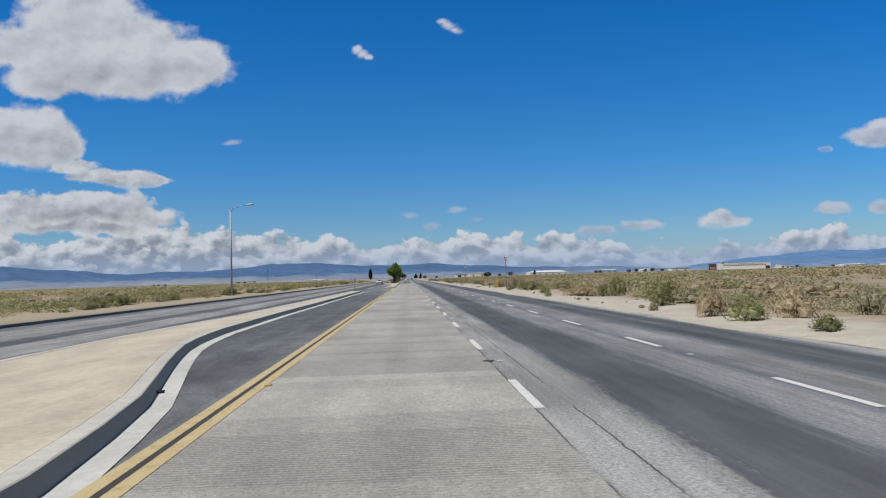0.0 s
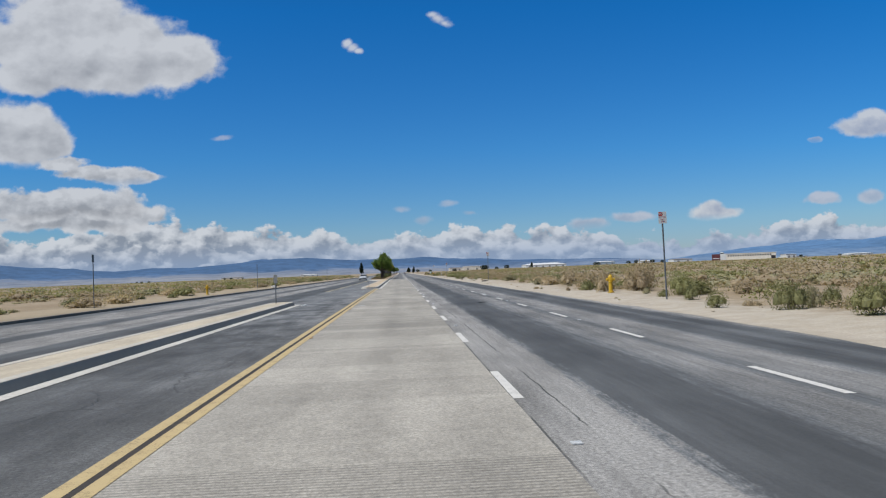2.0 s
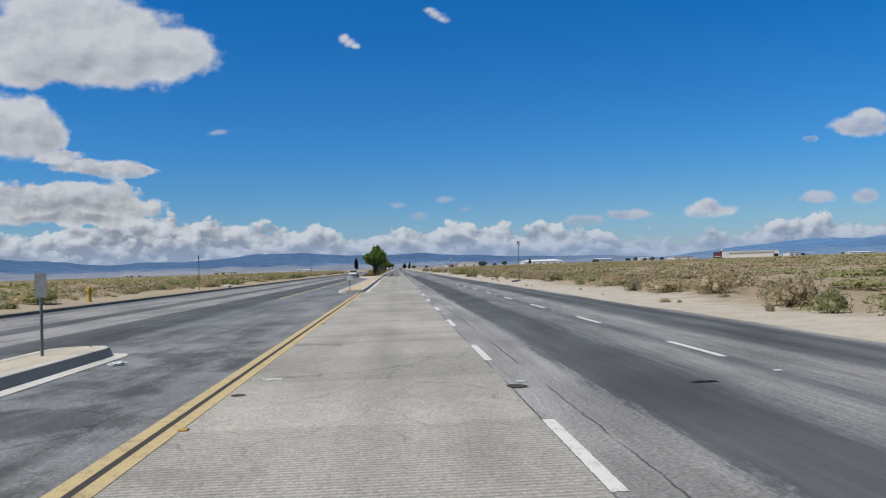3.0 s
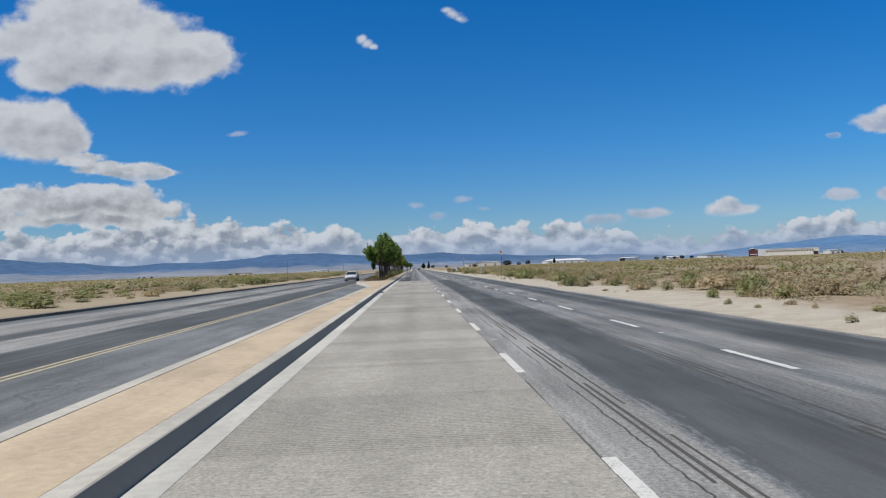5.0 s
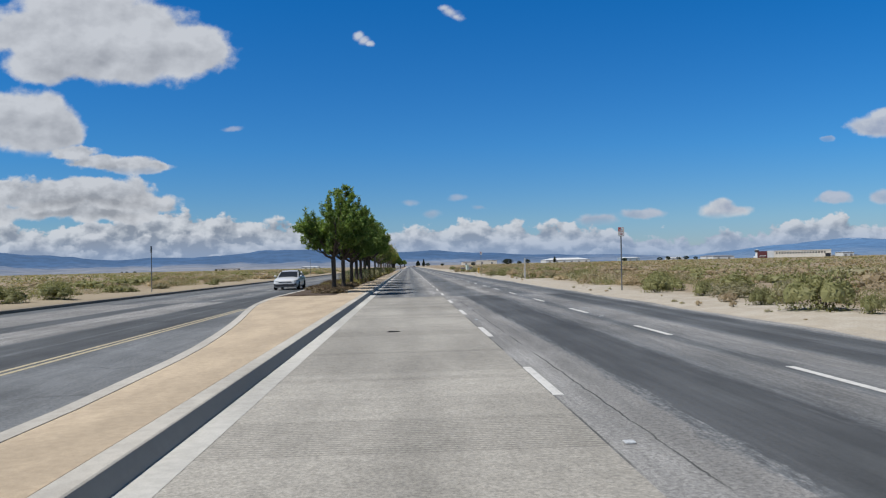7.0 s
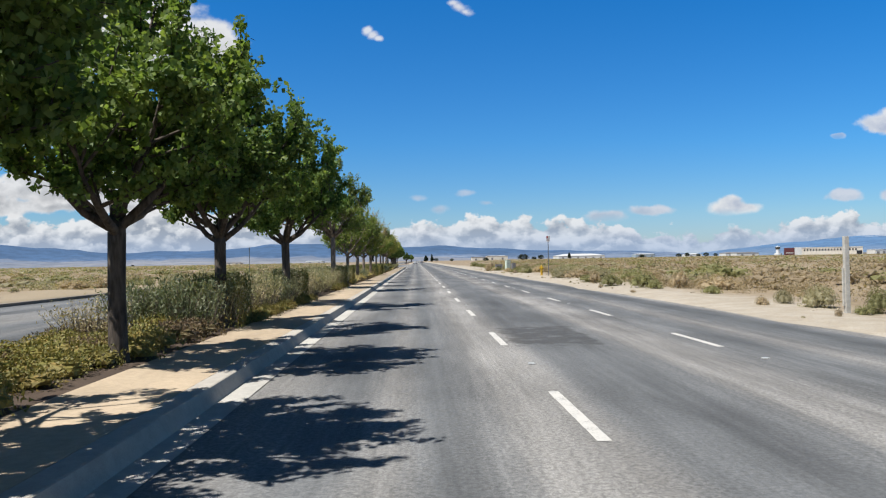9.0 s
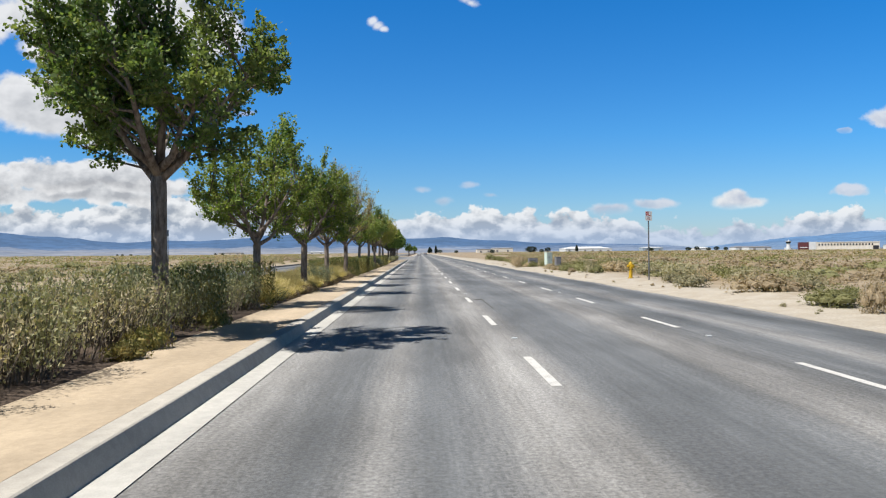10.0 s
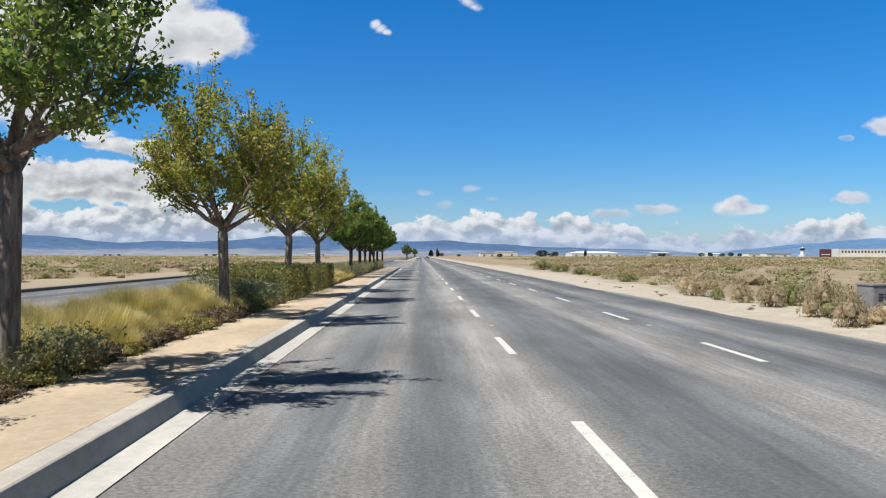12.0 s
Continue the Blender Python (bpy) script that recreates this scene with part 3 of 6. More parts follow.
LEAF_DARK = leafy("leaf_dark_green", (0.040, 0.078, 0.020), (0.105, 0.172, 0.040), (0.255, 0.310, 0.075), 0.42)
LEAF_SOFT = leafy("leaf_fresh_green", (0.048, 0.090, 0.025), (0.110, 0.168, 0.047), (0.260, 0.285, 0.085), 0.42)
LEAF_MID = leafy("leaf_mid_green", (0.066, 0.118, 0.027), (0.150, 0.222, 0.052), (0.350, 0.360, 0.090), 0.46)
LEAF_RUSSET = leafy("leaf_russet", (0.200, 0.190, 0.060), (0.330, 0.285, 0.100), (0.430, 0.330, 0.140), 0.45)
LEAF_GOLD = leafy("leaf_yellowing", (0.105, 0.160, 0.034), (0.220, 0.255, 0.056), (0.455, 0.365, 0.088), 0.42)
HEDGE_OLIVE = leafy("hedge_olive", (0.125, 0.135, 0.060), (0.245, 0.235, 0.118), (0.400, 0.360, 0.205), 0.3)
HEDGE_DRY = leafy("hedge_dry", (0.218, 0.178, 0.103), (0.370, 0.311, 0.185), (0.528, 0.438, 0.280), 0.3)
HEDGE_DUSK = leafy("hedge_grey_green", (0.060, 0.075, 0.032), (0.125, 0.145, 0.070), (0.235, 0.240, 0.150), 0.25)
HEDGE_GREEN = leafy("hedge_green", (0.030, 0.052, 0.015), (0.090, 0.122, 0.034), (0.340, 0.240, 0.070), 0.22)
SAGE = leafy("sagebrush_leaf", (0.225, 0.205, 0.120), (0.275, 0.248, 0.148), (0.335, 0.298, 0.188), 0.38)
DRY = leafy("dry_brush_stem", (0.315, 0.245, 0.155), (0.360, 0.282, 0.182), (0.415, 0.330, 0.220), 0.38)
CREOSOTE = leafy("creosote_leaf", (0.145, 0.146, 0.058), (0.190, 0.186, 0.078), (0.260, 0.244, 0.115), 0.36)
GRASS_GOLD = leafy("golden_grass_blade", (0.205, 0.180, 0.066), (0.400, 0.325, 0.135), (0.570, 0.455, 0.245), 0.35)
RUST = leafy("rusty_shrub_leaf", (0.060, 0.042, 0.026), (0.120, 0.078, 0.046), (0.170, 0.140, 0.062), 0.15)
COVER = leafy("ground_cover_leaf", (0.075, 0.095, 0.022), (0.190, 0.175, 0.042), (0.330, 0.230, 0.075), 0.15)
TWIG = plain("grey_twig", (0.172, 0.139, 0.106), 0.9, 0, 0.2, 20)
FAR_LEAF = leafy("far_leaf", (0.012, 0.020, 0.011), (0.020, 0.030, 0.016), (0.033, 0.046, 0.023), 0.1)


# ------------------------------------------------------------ mesh helpers
class Geo:
    """Collects vertices and faces for one mesh."""

    def __init__(self):
        self.v, self.f = [], []

    def face(self, *pts):
        k = len(self.v)
        self.v += [tuple(p) for p in pts]
        self.f.append(tuple(range(k, k + len(pts))))

    def box(self, x0, x1, y0, y1, z0, z1):
        k = len(self.v)
        self.v += [(x, y, z) for z in (z0, z1) for y in (y0, y1) for x in (x0, x1)]
        for q in ((0, 2, 3, 1), (4, 5, 7, 6), (0, 1, 5, 4), (2, 6, 7, 3), (0, 4, 6, 2), (1, 3, 7, 5)):
            self.f.append(tuple(k + i for i in q))

    def tube(self, pts, radii, n=8, cap=True):
        pts = [Vector(p) for p in pts]
        k0 = len(self.v)
        for i, p in enumerate(pts):
            d = (pts[min(i + 1, len(pts) - 1)] - pts[max(i - 1, 0)]).normalized()
            a = d.cross(Vector((0.31, 0.95, 0.02) if abs(d.y) < 0.9 else (1, 0, 0))).normalized()
            c = d.cross(a)
            for j in range(n):
                w = 2 * math.pi * j / n
                self.v.append(tuple(p + (a * math.cos(w) + c * math.sin(w)) * radii[i]))
        for i in range(len(pts) - 1):
            for j in range(n):
                self.f.append((k0 + i * n + j, k0 + i * n + (j + 1) % n, k0 + (i + 1) * n + (j + 1) % n, k0 + (i + 1) * n + j))
        if cap:
            self.f.append(tuple(k0 + j for j in reversed(range(n))))
            self.f.append(tuple(k0 + (len(pts) - 1) * n + j for j in range(n)))

    def lathe(self, prof, n=16, axis="z", at=(0, 0, 0)):
        k0 = len(self.v)
        for r, h in prof:
            for j in range(n):
                w = 2 * math.pi * j / n
                p = (r * math.cos(w), r * math.sin(w), h)
                p = p if axis == "z" else (h, p[0], p[1]) if axis == "x" else (p[0], h, p[1])
                self.v.append(tuple(a + b for a, b in zip(p, at)))
        for i in range(len(prof) - 1):
            for j in range(n):
                self.f.append((k0 + i * n + j, k0 + i * n + (j + 1) % n, k0 + (i + 1) * n + (j + 1) % n, k0 + (i + 1) * n + j))
        self.f.append(tuple(k0 + j for j in reversed(range(n))))
        self.f.append(tuple(k0 + (len(prof) - 1) * n + j for j in range(n)))

    def mesh(self, name, material, smooth=False, bevel=0.0):
        me = bpy.data.meshes.new(name)
        me.from_pydata(self.v, [], self.f)
        bm = bmesh.new()
        bm.from_mesh(me)
        bmesh.ops.recalc_face_normals(bm, faces=bm.faces)
        if bevel:
            bmesh.ops.bevel(bm, geom=[e for e in bm.edges if len(e.link_faces) == 2 and e.calc_face_angle(0) > 0.6], offset=bevel, segments=2, affect="EDGES", profile=0.7)
        bm.to_mesh(me)
        bm.free()
        me.materials.append(material)
        if smooth:
            for p in me.polygons:
                p.use_smooth = True
        me.update()
        return me


def part(name, geo, material, parent, label="", smooth=False, bevel=0.0):
    me = geo if isinstance(geo, bpy.types.Mesh) else geo.mesh(name, material, smooth, bevel)
    ob = new(name, me)
    ob.parent = parent
    return tagged(ob, label) if label else ob


def thing(name, label, category, group="", kind="", at=(0, 0, 0), rz=0.0):
    ob = new(name)
    ob.empty_display_size = 0.2
    ob.location = at
    ob.rotation_euler = (0, 0, radians(rz))
    return tagged(ob, label, category, group, kind)


def leaf_mesh(name, q, material):
    """A mesh from an array (n, corners, 3) of loose faces."""
    q = np.asarray(q, dtype=np.float32)
    n, c = len(q), q.shape[1]
    me = bpy.data.meshes.new(name)
    me.vertices.add(c * n)
    me.vertices.foreach_set("co", q.reshape(-1))
    me.loops.add(c * n)
    me.loops.foreach_set("vertex_index", np.arange(c * n, dtype=np.int32))
    me.polygons.add(n)
    me.polygons.foreach_set("loop_start", np.arange(0, c * n, c, dtype=np.int32))
    me.polygons.foreach_set("loop_total", np.full(n, c, dtype=np.int32))
    me.materials.append(material)
    me.update(calc_edges=True)
    return me


def leaves(rs, centre, length, width, droop=0.25, corners=3):
    """Pointed leaf blades at the given centres, turned at random."""
    n = len(centre)
    a = rs.normal(size=(n, 3))
    a[:, 2] -= droop
    a /= np.linalg.norm(a, axis=1)[:, None]
    b = np.cross(a, rs.normal(size=(n, 3)))
    b /= np.linalg.norm(b, axis=1)[:, None] + 1e-9
    s = rs.uniform(0.7, 1.3, (n, 1))
    a, b = a * length * s * 0.5, b * width * s * 0.5
    if corners == 4:
        return np.stack([centre - a, centre + b - a * 0.1, centre + a, centre - b - a * 0.1], axis=1)
    return np.stack([centre - a * 0.8 + b * 1.05, centre + a * 1.1, centre - a * 0.8 - b * 1.05], axis=1)


# ------------------------------------------------------------ ground, road and medians
def lerp_rows(rows, y):
    for (y0, a), (y1, b) in zip(rows, rows[1:]):
        if y <= y1:
            t = max(0.0, (y - y0) / (y1 - y0))
            return a + (b - a) * t
    return rows[-1][1]


def build_ground():
    xs = [-4600, -3000, -1800, -1000, -600, -350, -220, -140, -95, -70, -55] + list(np.arange(-46, -22, 2.0)) + [-21, -20, -19.2, -18.7, -18.45]
    xs += [7.1, 7.35, 7.8, 8.4, 9.2, 10.2, 11.4] + list(np.arange(13, 46, 1.8)) + [48, 56, 68, 85, 110, 150, 220, 350, 600, 1000, 1800, 3000, 4600]
    ys = [-400, -200, -100, -60, -40, -30] + list(np.arange(-24, 440, 2.4)) + [450, 470, 500, 540, 600, 680, 800, 1000, 1300, 1700, 2300, 3000, 3800, 4700]
    g = Geo()
    for y in ys:
        for x in xs:
            if -18.5 < x < 7.2:
                z = -0.06
            else:
                d = (x - 7.2) if x > 0 else (-18.5 - x)
                far = min(1.0, d / 3.0)
                z = (0.13 if x < 0 else 0.0) + 0.10 * min(1.0, d / 1.6)
                z += far * 0.20 * (noise.fractal((x * 0.16, y * 0.16, 1.3), 1.0, 2.0, 3)) * (1 if abs(x) < 300 else 0)
                z += min(1.0, d / 300.0) * 1.2 * noise.noise((x * 0.004, y * 0.004, 4.0))
            g.v.append((x, y, z))
    w = len(xs)
    for j in range(len(ys) - 1):
        for i in range(w - 1):
            k = j * w + i
            g.f.append((k, k + 1, k + w + 1, k + w))
    ob = new("ground", g.mesh("ground", SAND, True))
    tagged(ob, "pale desert sand with scattered pebbles and low mounds", "ground", kind="structure")


def strip(g, x0, x1, y0, y1, z, step=20.0):
    n = max(1, int((y1 - y0) / step))
    for i in range(n):
        a, b = y0 + (y1 - y0) * i / n, y0 + (y1 - y0) * (i + 1) / n
        g.face((x0, a, z), (x1, a, z), (x1, b, z), (x0, b, z))


def loft(g, rows, sections):
    """Joins cross-sections: for each row (y, sections(y) -> list of (x, z))."""
    k0, n = len(g.v), 0
    for y in rows:
        sec = sections(y)
        n = len(sec)
        g.v += [(x, y, z) for x, z in sec]
    for i in range(len(rows) - 1):
        for j in range(n - 1):
            a = k0 + i * n + j
            g.f.append((a, a + 1, a + n + 1, a + n))
    g.f.append(tuple(k0 + j for j in range(n)))
    g.f.append(tuple(k0 + (len(rows) - 1) * n + j for j in reversed(range(n))))


ROAD_END = 3200.0
build_ground()
g = Geo()
strip(g, -18.5, 7.25, -120, ROAD_END, 0.0, 40)
road = tagged(new("road", g.mesh("road", ASPHALT)), "worn grey asphalt road with dark sealed wheel tracks", "road", kind="structure")
g = Geo()
strip(g, -3.86, -0.075, -120, 211.4, 0.006, 8)
lane = tagged(new("concrete_lane", g.mesh("concrete_lane", LANE)), "pale tined concrete traffic lane", "road", kind="structure")

# sandy verge spilling over the edge of the asphalt
rsv = np.random.RandomState(3)
g = Geo()
ys = np.arange(-60, 460, 1.3)
off = np.convolve(rsv.normal(0, 0.35, len(ys) + 8), np.ones(6) / 6, "valid")[:len(ys)]
for i in range(len(ys) - 1):
    g.face((7.02 + off[i], ys[i], 0.004), (7.6, ys[i], 0.02), (7.6, ys[i + 1], 0.02), (7.02 + off[i + 1], ys[i + 1], 0.004))
tagged(new("verge", g.mesh("verge", SAND)), "thin drift of sand over the road edge", "verge", kind="structure")


def median(name, y0, y1, left, right, label, bed=None, paving=None):
    """A raised island with concrete kerbs; bed: y where planting takes over the middle."""
    top, k = 0.185, 0.25
    m = thing(name, label, "median", kind="structure")
    rows = sorted(set([y0, y0 + 0.12, y0 + 0.35, y0 + 0.7, y1 - 0.7, y1 - 0.35, y1 - 0.12, y1] + list(np.arange(math.ceil(y0 + 1), y1 - 1, 1.0 if y1 - y0 < 130 else 2.0))))

    def lim(y):
        l, r = lerp_rows(left, y), lerp_rows(right, y)
        e = min(y - y0, y1 - y, 0.7) / 0.7
        sh = (1 - math.sqrt(max(0.0, 1 - (1 - e) ** 2))) * min(0.55, (r - l) * 0.4)
        return l + sh, r - sh

    for nm, side in (("kerb", 1), ("kerb", -1)):
        g = Geo()

        def sec(y, side=side):
            l, r = lim(y)
            e = r if side > 0 else l
            return [(e + side * 0.06, 0.0), (e - side * 0.015, top - 0.025), (e - side * 0.022, top - 0.009), (e - side * 0.04, top), (e - side * k, top), (e - side * k, 0.02)]
        loft(g, rows, sec)
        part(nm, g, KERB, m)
    for yy in (y0, y1):
        g = Geo()
        l, r = lim(yy)
        s = 1 if yy == y0 else -1
        g.box(l + k, r - k, min(yy, yy + s * 0.2), max(yy, yy + s * 0.2), 0.0, top)
        part("kerb_end", g, KERB, m)
    g = Geo()
    end = bed if bed else y1 - 0.2
    loft(g, [y for y in rows if y0 + 0.2 <= y <= end] + [end], lambda y: [(lim(y)[0] + k + .012, 0.02), (lim(y)[0] + k + .012, top - 0.004), (lim(y)[1] - k - .012, top - 0.004), (lim(y)[1] - k - .012, 0.02)])
    part("paving", g, paving or TAN, m, "tan coloured concrete paving")
    if bed:
        g = Geo()
        loft(g, [bed] + [y for y in rows if bed < y <= y1 - 0.2], lambda y: [(-5.55, 0.02), (-5.55, top - 0.004), (lim(y)[1] - k - .012, top - 0.004), (lim(y)[1] - k - .012, 0.02)])
        part("paving", g, TAN, m, "tan coloured concrete paving")
        g = Geo()
        loft(g, [bed] + [y for y in rows if bed < y <= y1 - 0.2], lambda y: [(lim(y)[0] + k + .01, 0.02), (lim(y)[0] + k + .01, top), (-7.2, top + 0.06), (-5.562, top - 0.01), (-5.562, 0.02)])
        part("planting_bed", g, MULCH, m, "dark mulch and dry leaves")
    g = Geo()
    k0 = len(g.v)
    for y in rows:
        r = lim(y)[1] + 0.05
        g.v += [(r, y, 0.009), (r + 0.31, y, 0.009)]
    for i in range(len(rows) - 1):
        a = k0 + 2 * i
        g.f.append((a, a + 1, a + 3, a + 2))
    part("gutter", g, PAN, m, "pale concrete gutter strip")
    return m


median("median_1", -120, 84, [(-120, -10.5), (14, -9.8), (24, -9.2), (75, -8.68), (84, -8.65)],
       [(-120, -4.25), (-3.4, -4.38), (0.4, -4.86), (2.3, -5.3), (4.3, -5.8), (7.4, -6.5), (9.5, -6.92), (12, -7.2), (15, -7.38), (25, -7.5), (84, -7.3)], "narrow tan paved traffic island with pale kerbs", paving=TAN_PALE)
median("median_2", 119, 403, [(119, -5.5), (182, -5.5), (187, -5.72), (190, -6.05), (193, -6.42), (196, -6.87), (199.4, -7.4), (203, -7.95), (207, -8.35), (212, -8.65), (403, -8.7)],
       [(119, -3.77), (136, -3.79), (172, -3.96), (403, -3.98)], "long planted traffic island with tan paving and pale kerbs", bed=212.0)
median("median_3", 520, 1500, [(520, -8.9), (1500, -8.9)], [(520, -3.98), (1500, -3.98)], "distant planted traffic island with pale kerbs", bed=540.0)

# far kerb of the opposite carriageway
g = Geo()
for a, b in ((-120, ROAD_END),):
    loft(g, list(np.linspace(a, b, 80)), lambda y: [(-18.35, 0.0), (-18.38, 0.13), (-18.42, 0.15), (-18.6, 0.15), (-18.6, -0.05)])
tagged(new("kerb", g.mesh("kerb", FARKERB)), "weathered concrete kerb along the far road edge", "kerb", kind="structure")

# markings
dash_me = {}


def dash(x, y, ln=2.45, w=0.125, z=0.011, material=WHITE_PAINT, name="lane_dash"):
    key = (ln, w, material.name)
    if key not in dash_me:
        g = Geo()
        n = 5
        rs = random.Random(len(dash_me) + 5)
        for i in range(n):
            a, b = ln * i / n, ln * (i + 1) / n
            g.face((-w / 2 - rs.uniform(0, .006), a, 0), (w / 2 + rs.uniform(0, .006), a, 0), (w / 2, b, 0), (-w / 2, b, 0))
        dash_me[key] = g.mesh(name, material)
    ob = part(name, dash_me[key], material, road)
    ob.location = (x, y, z)
    return ob


STEP = 7.315
for k in range(-10, 95):
    y = k * STEP
    late = y > 205
    dash(0.0 + (0.017 if late else 0), y + (0.61 if late else 0), z=0.005)
    dash(3.73 - (0.027 if late else 0), y - 0.743 + (0.41 if late else 0), z=0.005)
    if y < 600:
        dash(-12.05, 140.0 - 20 * STEP + y, z=0.005, material=WORN_PAINT)
        if y < 80 or y > 215:
            dash(-15.4, 141.5 - 20 * STEP + y, ln=2.45, z=0.005, material=WORN_PAINT) if k % 2 else None
for x, w in ((-4.058, 0.155), (-3.822, 0.155)):
    g = Geo()
    strip(g, x - w / 2, x + w / 2, -120, 117, 0.011, 6)
    part("yellow_line", g, YELLOW_PAINT, road)
g = Geo()
strip(g, -3.985, -3.895, -120, 117, 0.0085, 6)
part("tar_joint", g, TAR, road)
for x0, x1, y0, y1 in ((0.44, 0.48, 276.0, 279.6), (0.22, 0.49, 279.604, 280.1)):
    g = Geo()
    strip(g, x0, x1, y0, y1, 0.004, 2)
    part("sealed_joint", g, SEAL, road)
for x, y, rx, ry in ((0.02, 77.7, .13, .16), (-0.07, 5.0, .12, .14), (-3.60, 77.9, .10, .10), (0.05, 120.3, .12, .15)):
    g = Geo()
    g.face(*[(x + rx * math.cos(a * .628) * (1 + .2 * math.sin(a * 2.7 + y)), y + ry * math.sin(a * .628), .0105) for a in range(10)])
    part("tar_patch", g, TAR, road)
for x, w, y1 in ((.60, .035, 146), (.69, .045, 150), (.80, .03, 141), (2.47, .04, 152), (2.56, .05, 156), (2.67, .03, 148)):
    g = Geo()
    for k in range(int((y1 - 117) / 1.5)):
        a, b = 117 + k * 1.5, 118.5 + k * 1.5
        if noise.noise((x * 9, k * .35, 2.0)) > -.25:
            xa, xb = x + .05 * math.sin(a * .09), x + .05 * math.sin(b * .09)
            g.face((xa - w / 2, a, .003), (xa + w / 2, a, .003), (xb + w / 2, b, .003), (xb - w / 2, b, .003))
    part("tyre_mark", g, SEAL, road, "dark broken tyre mark")
for x in (-8.52, -8.30):
    g = Geo()
    strip(g, x - 0.05, x + 0.05, 112, 204, 0.005, 6)
    part("yellow_line", g, FADED_YELLOW, road)

stud_g = Geo()
stud_g.box(-0.05, 0.05, -0.05, 0.05, 0, 0.018)
STUD = stud_g.mesh("road_stud", SIGN_WHITE, False, 0.012)
STUD_Y = stud_g.mesh("road_stud", AMBER, False, 0.012)
for k in range(-4, 52):
    y = k * 2 * STEP + 4.9
    for x, me, z in ((0.13, STUD, 0.001), (3.73, STUD, 0.001)):
        ob = part("road_stud", me, None, road)
        ob.location = (x, y + (0.5 if y > 205 else 0), z)
    if y < 118:
        ob = part("road_stud", STUD_Y, None, road)
        ob.location = (-3.72, y - 2.2, 0.007)

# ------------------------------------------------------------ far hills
# low and high colours already hold the painted blue haze
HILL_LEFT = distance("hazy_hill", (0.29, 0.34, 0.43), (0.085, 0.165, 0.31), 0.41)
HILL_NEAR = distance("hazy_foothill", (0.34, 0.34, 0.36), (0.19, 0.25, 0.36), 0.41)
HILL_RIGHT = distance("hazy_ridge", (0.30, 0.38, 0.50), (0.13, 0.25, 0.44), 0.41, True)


def ridge(name, az0, az1, prof, dist, material, label, rough, seed):
    g = Geo()
    n, m = 150, 10
    for i in range(n + 1):
        az = az0 + (az1 - az0) * i / n
        el = lerp_rows(prof, az)
        el *= 1 + rough * noise.fractal((az * 0.35, seed, 0), 1.0, 2.0, 5)
        for j in range(m + 1):
            t = j / m
            d = dist - 900 * (1 - t)
            z = el * dist * (t ** 1.3) * (1 + 0.35 * (1 - t) * noise.fractal((az * 0.8, t * 3, seed), 1.0, 2.0, 4))
            z = z - 3 * (1 - t)
            g.v.append((d * math.sin(radians(az)), d * math.cos(radians(az)), z))
    for i in range(n):
        for j in range(m):
            k = i * (m + 1) + j
            g.f.append((k, k + m + 1, k + m + 2, k + 1))
    tagged(new(name, g.mesh(name, material, True)), label, "hills", kind="structure")


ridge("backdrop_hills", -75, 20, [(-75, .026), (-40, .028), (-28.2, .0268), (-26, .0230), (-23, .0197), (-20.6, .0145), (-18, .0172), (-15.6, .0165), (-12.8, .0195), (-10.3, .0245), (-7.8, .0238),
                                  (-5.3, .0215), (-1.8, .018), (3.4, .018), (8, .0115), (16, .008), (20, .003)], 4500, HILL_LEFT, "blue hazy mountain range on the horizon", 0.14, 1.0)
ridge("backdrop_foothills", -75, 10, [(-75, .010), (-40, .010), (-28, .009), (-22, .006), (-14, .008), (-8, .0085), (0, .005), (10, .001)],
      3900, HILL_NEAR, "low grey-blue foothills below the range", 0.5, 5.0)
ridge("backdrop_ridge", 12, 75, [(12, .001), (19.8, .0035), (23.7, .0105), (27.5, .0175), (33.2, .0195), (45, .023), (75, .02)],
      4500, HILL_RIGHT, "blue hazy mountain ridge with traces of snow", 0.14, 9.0)


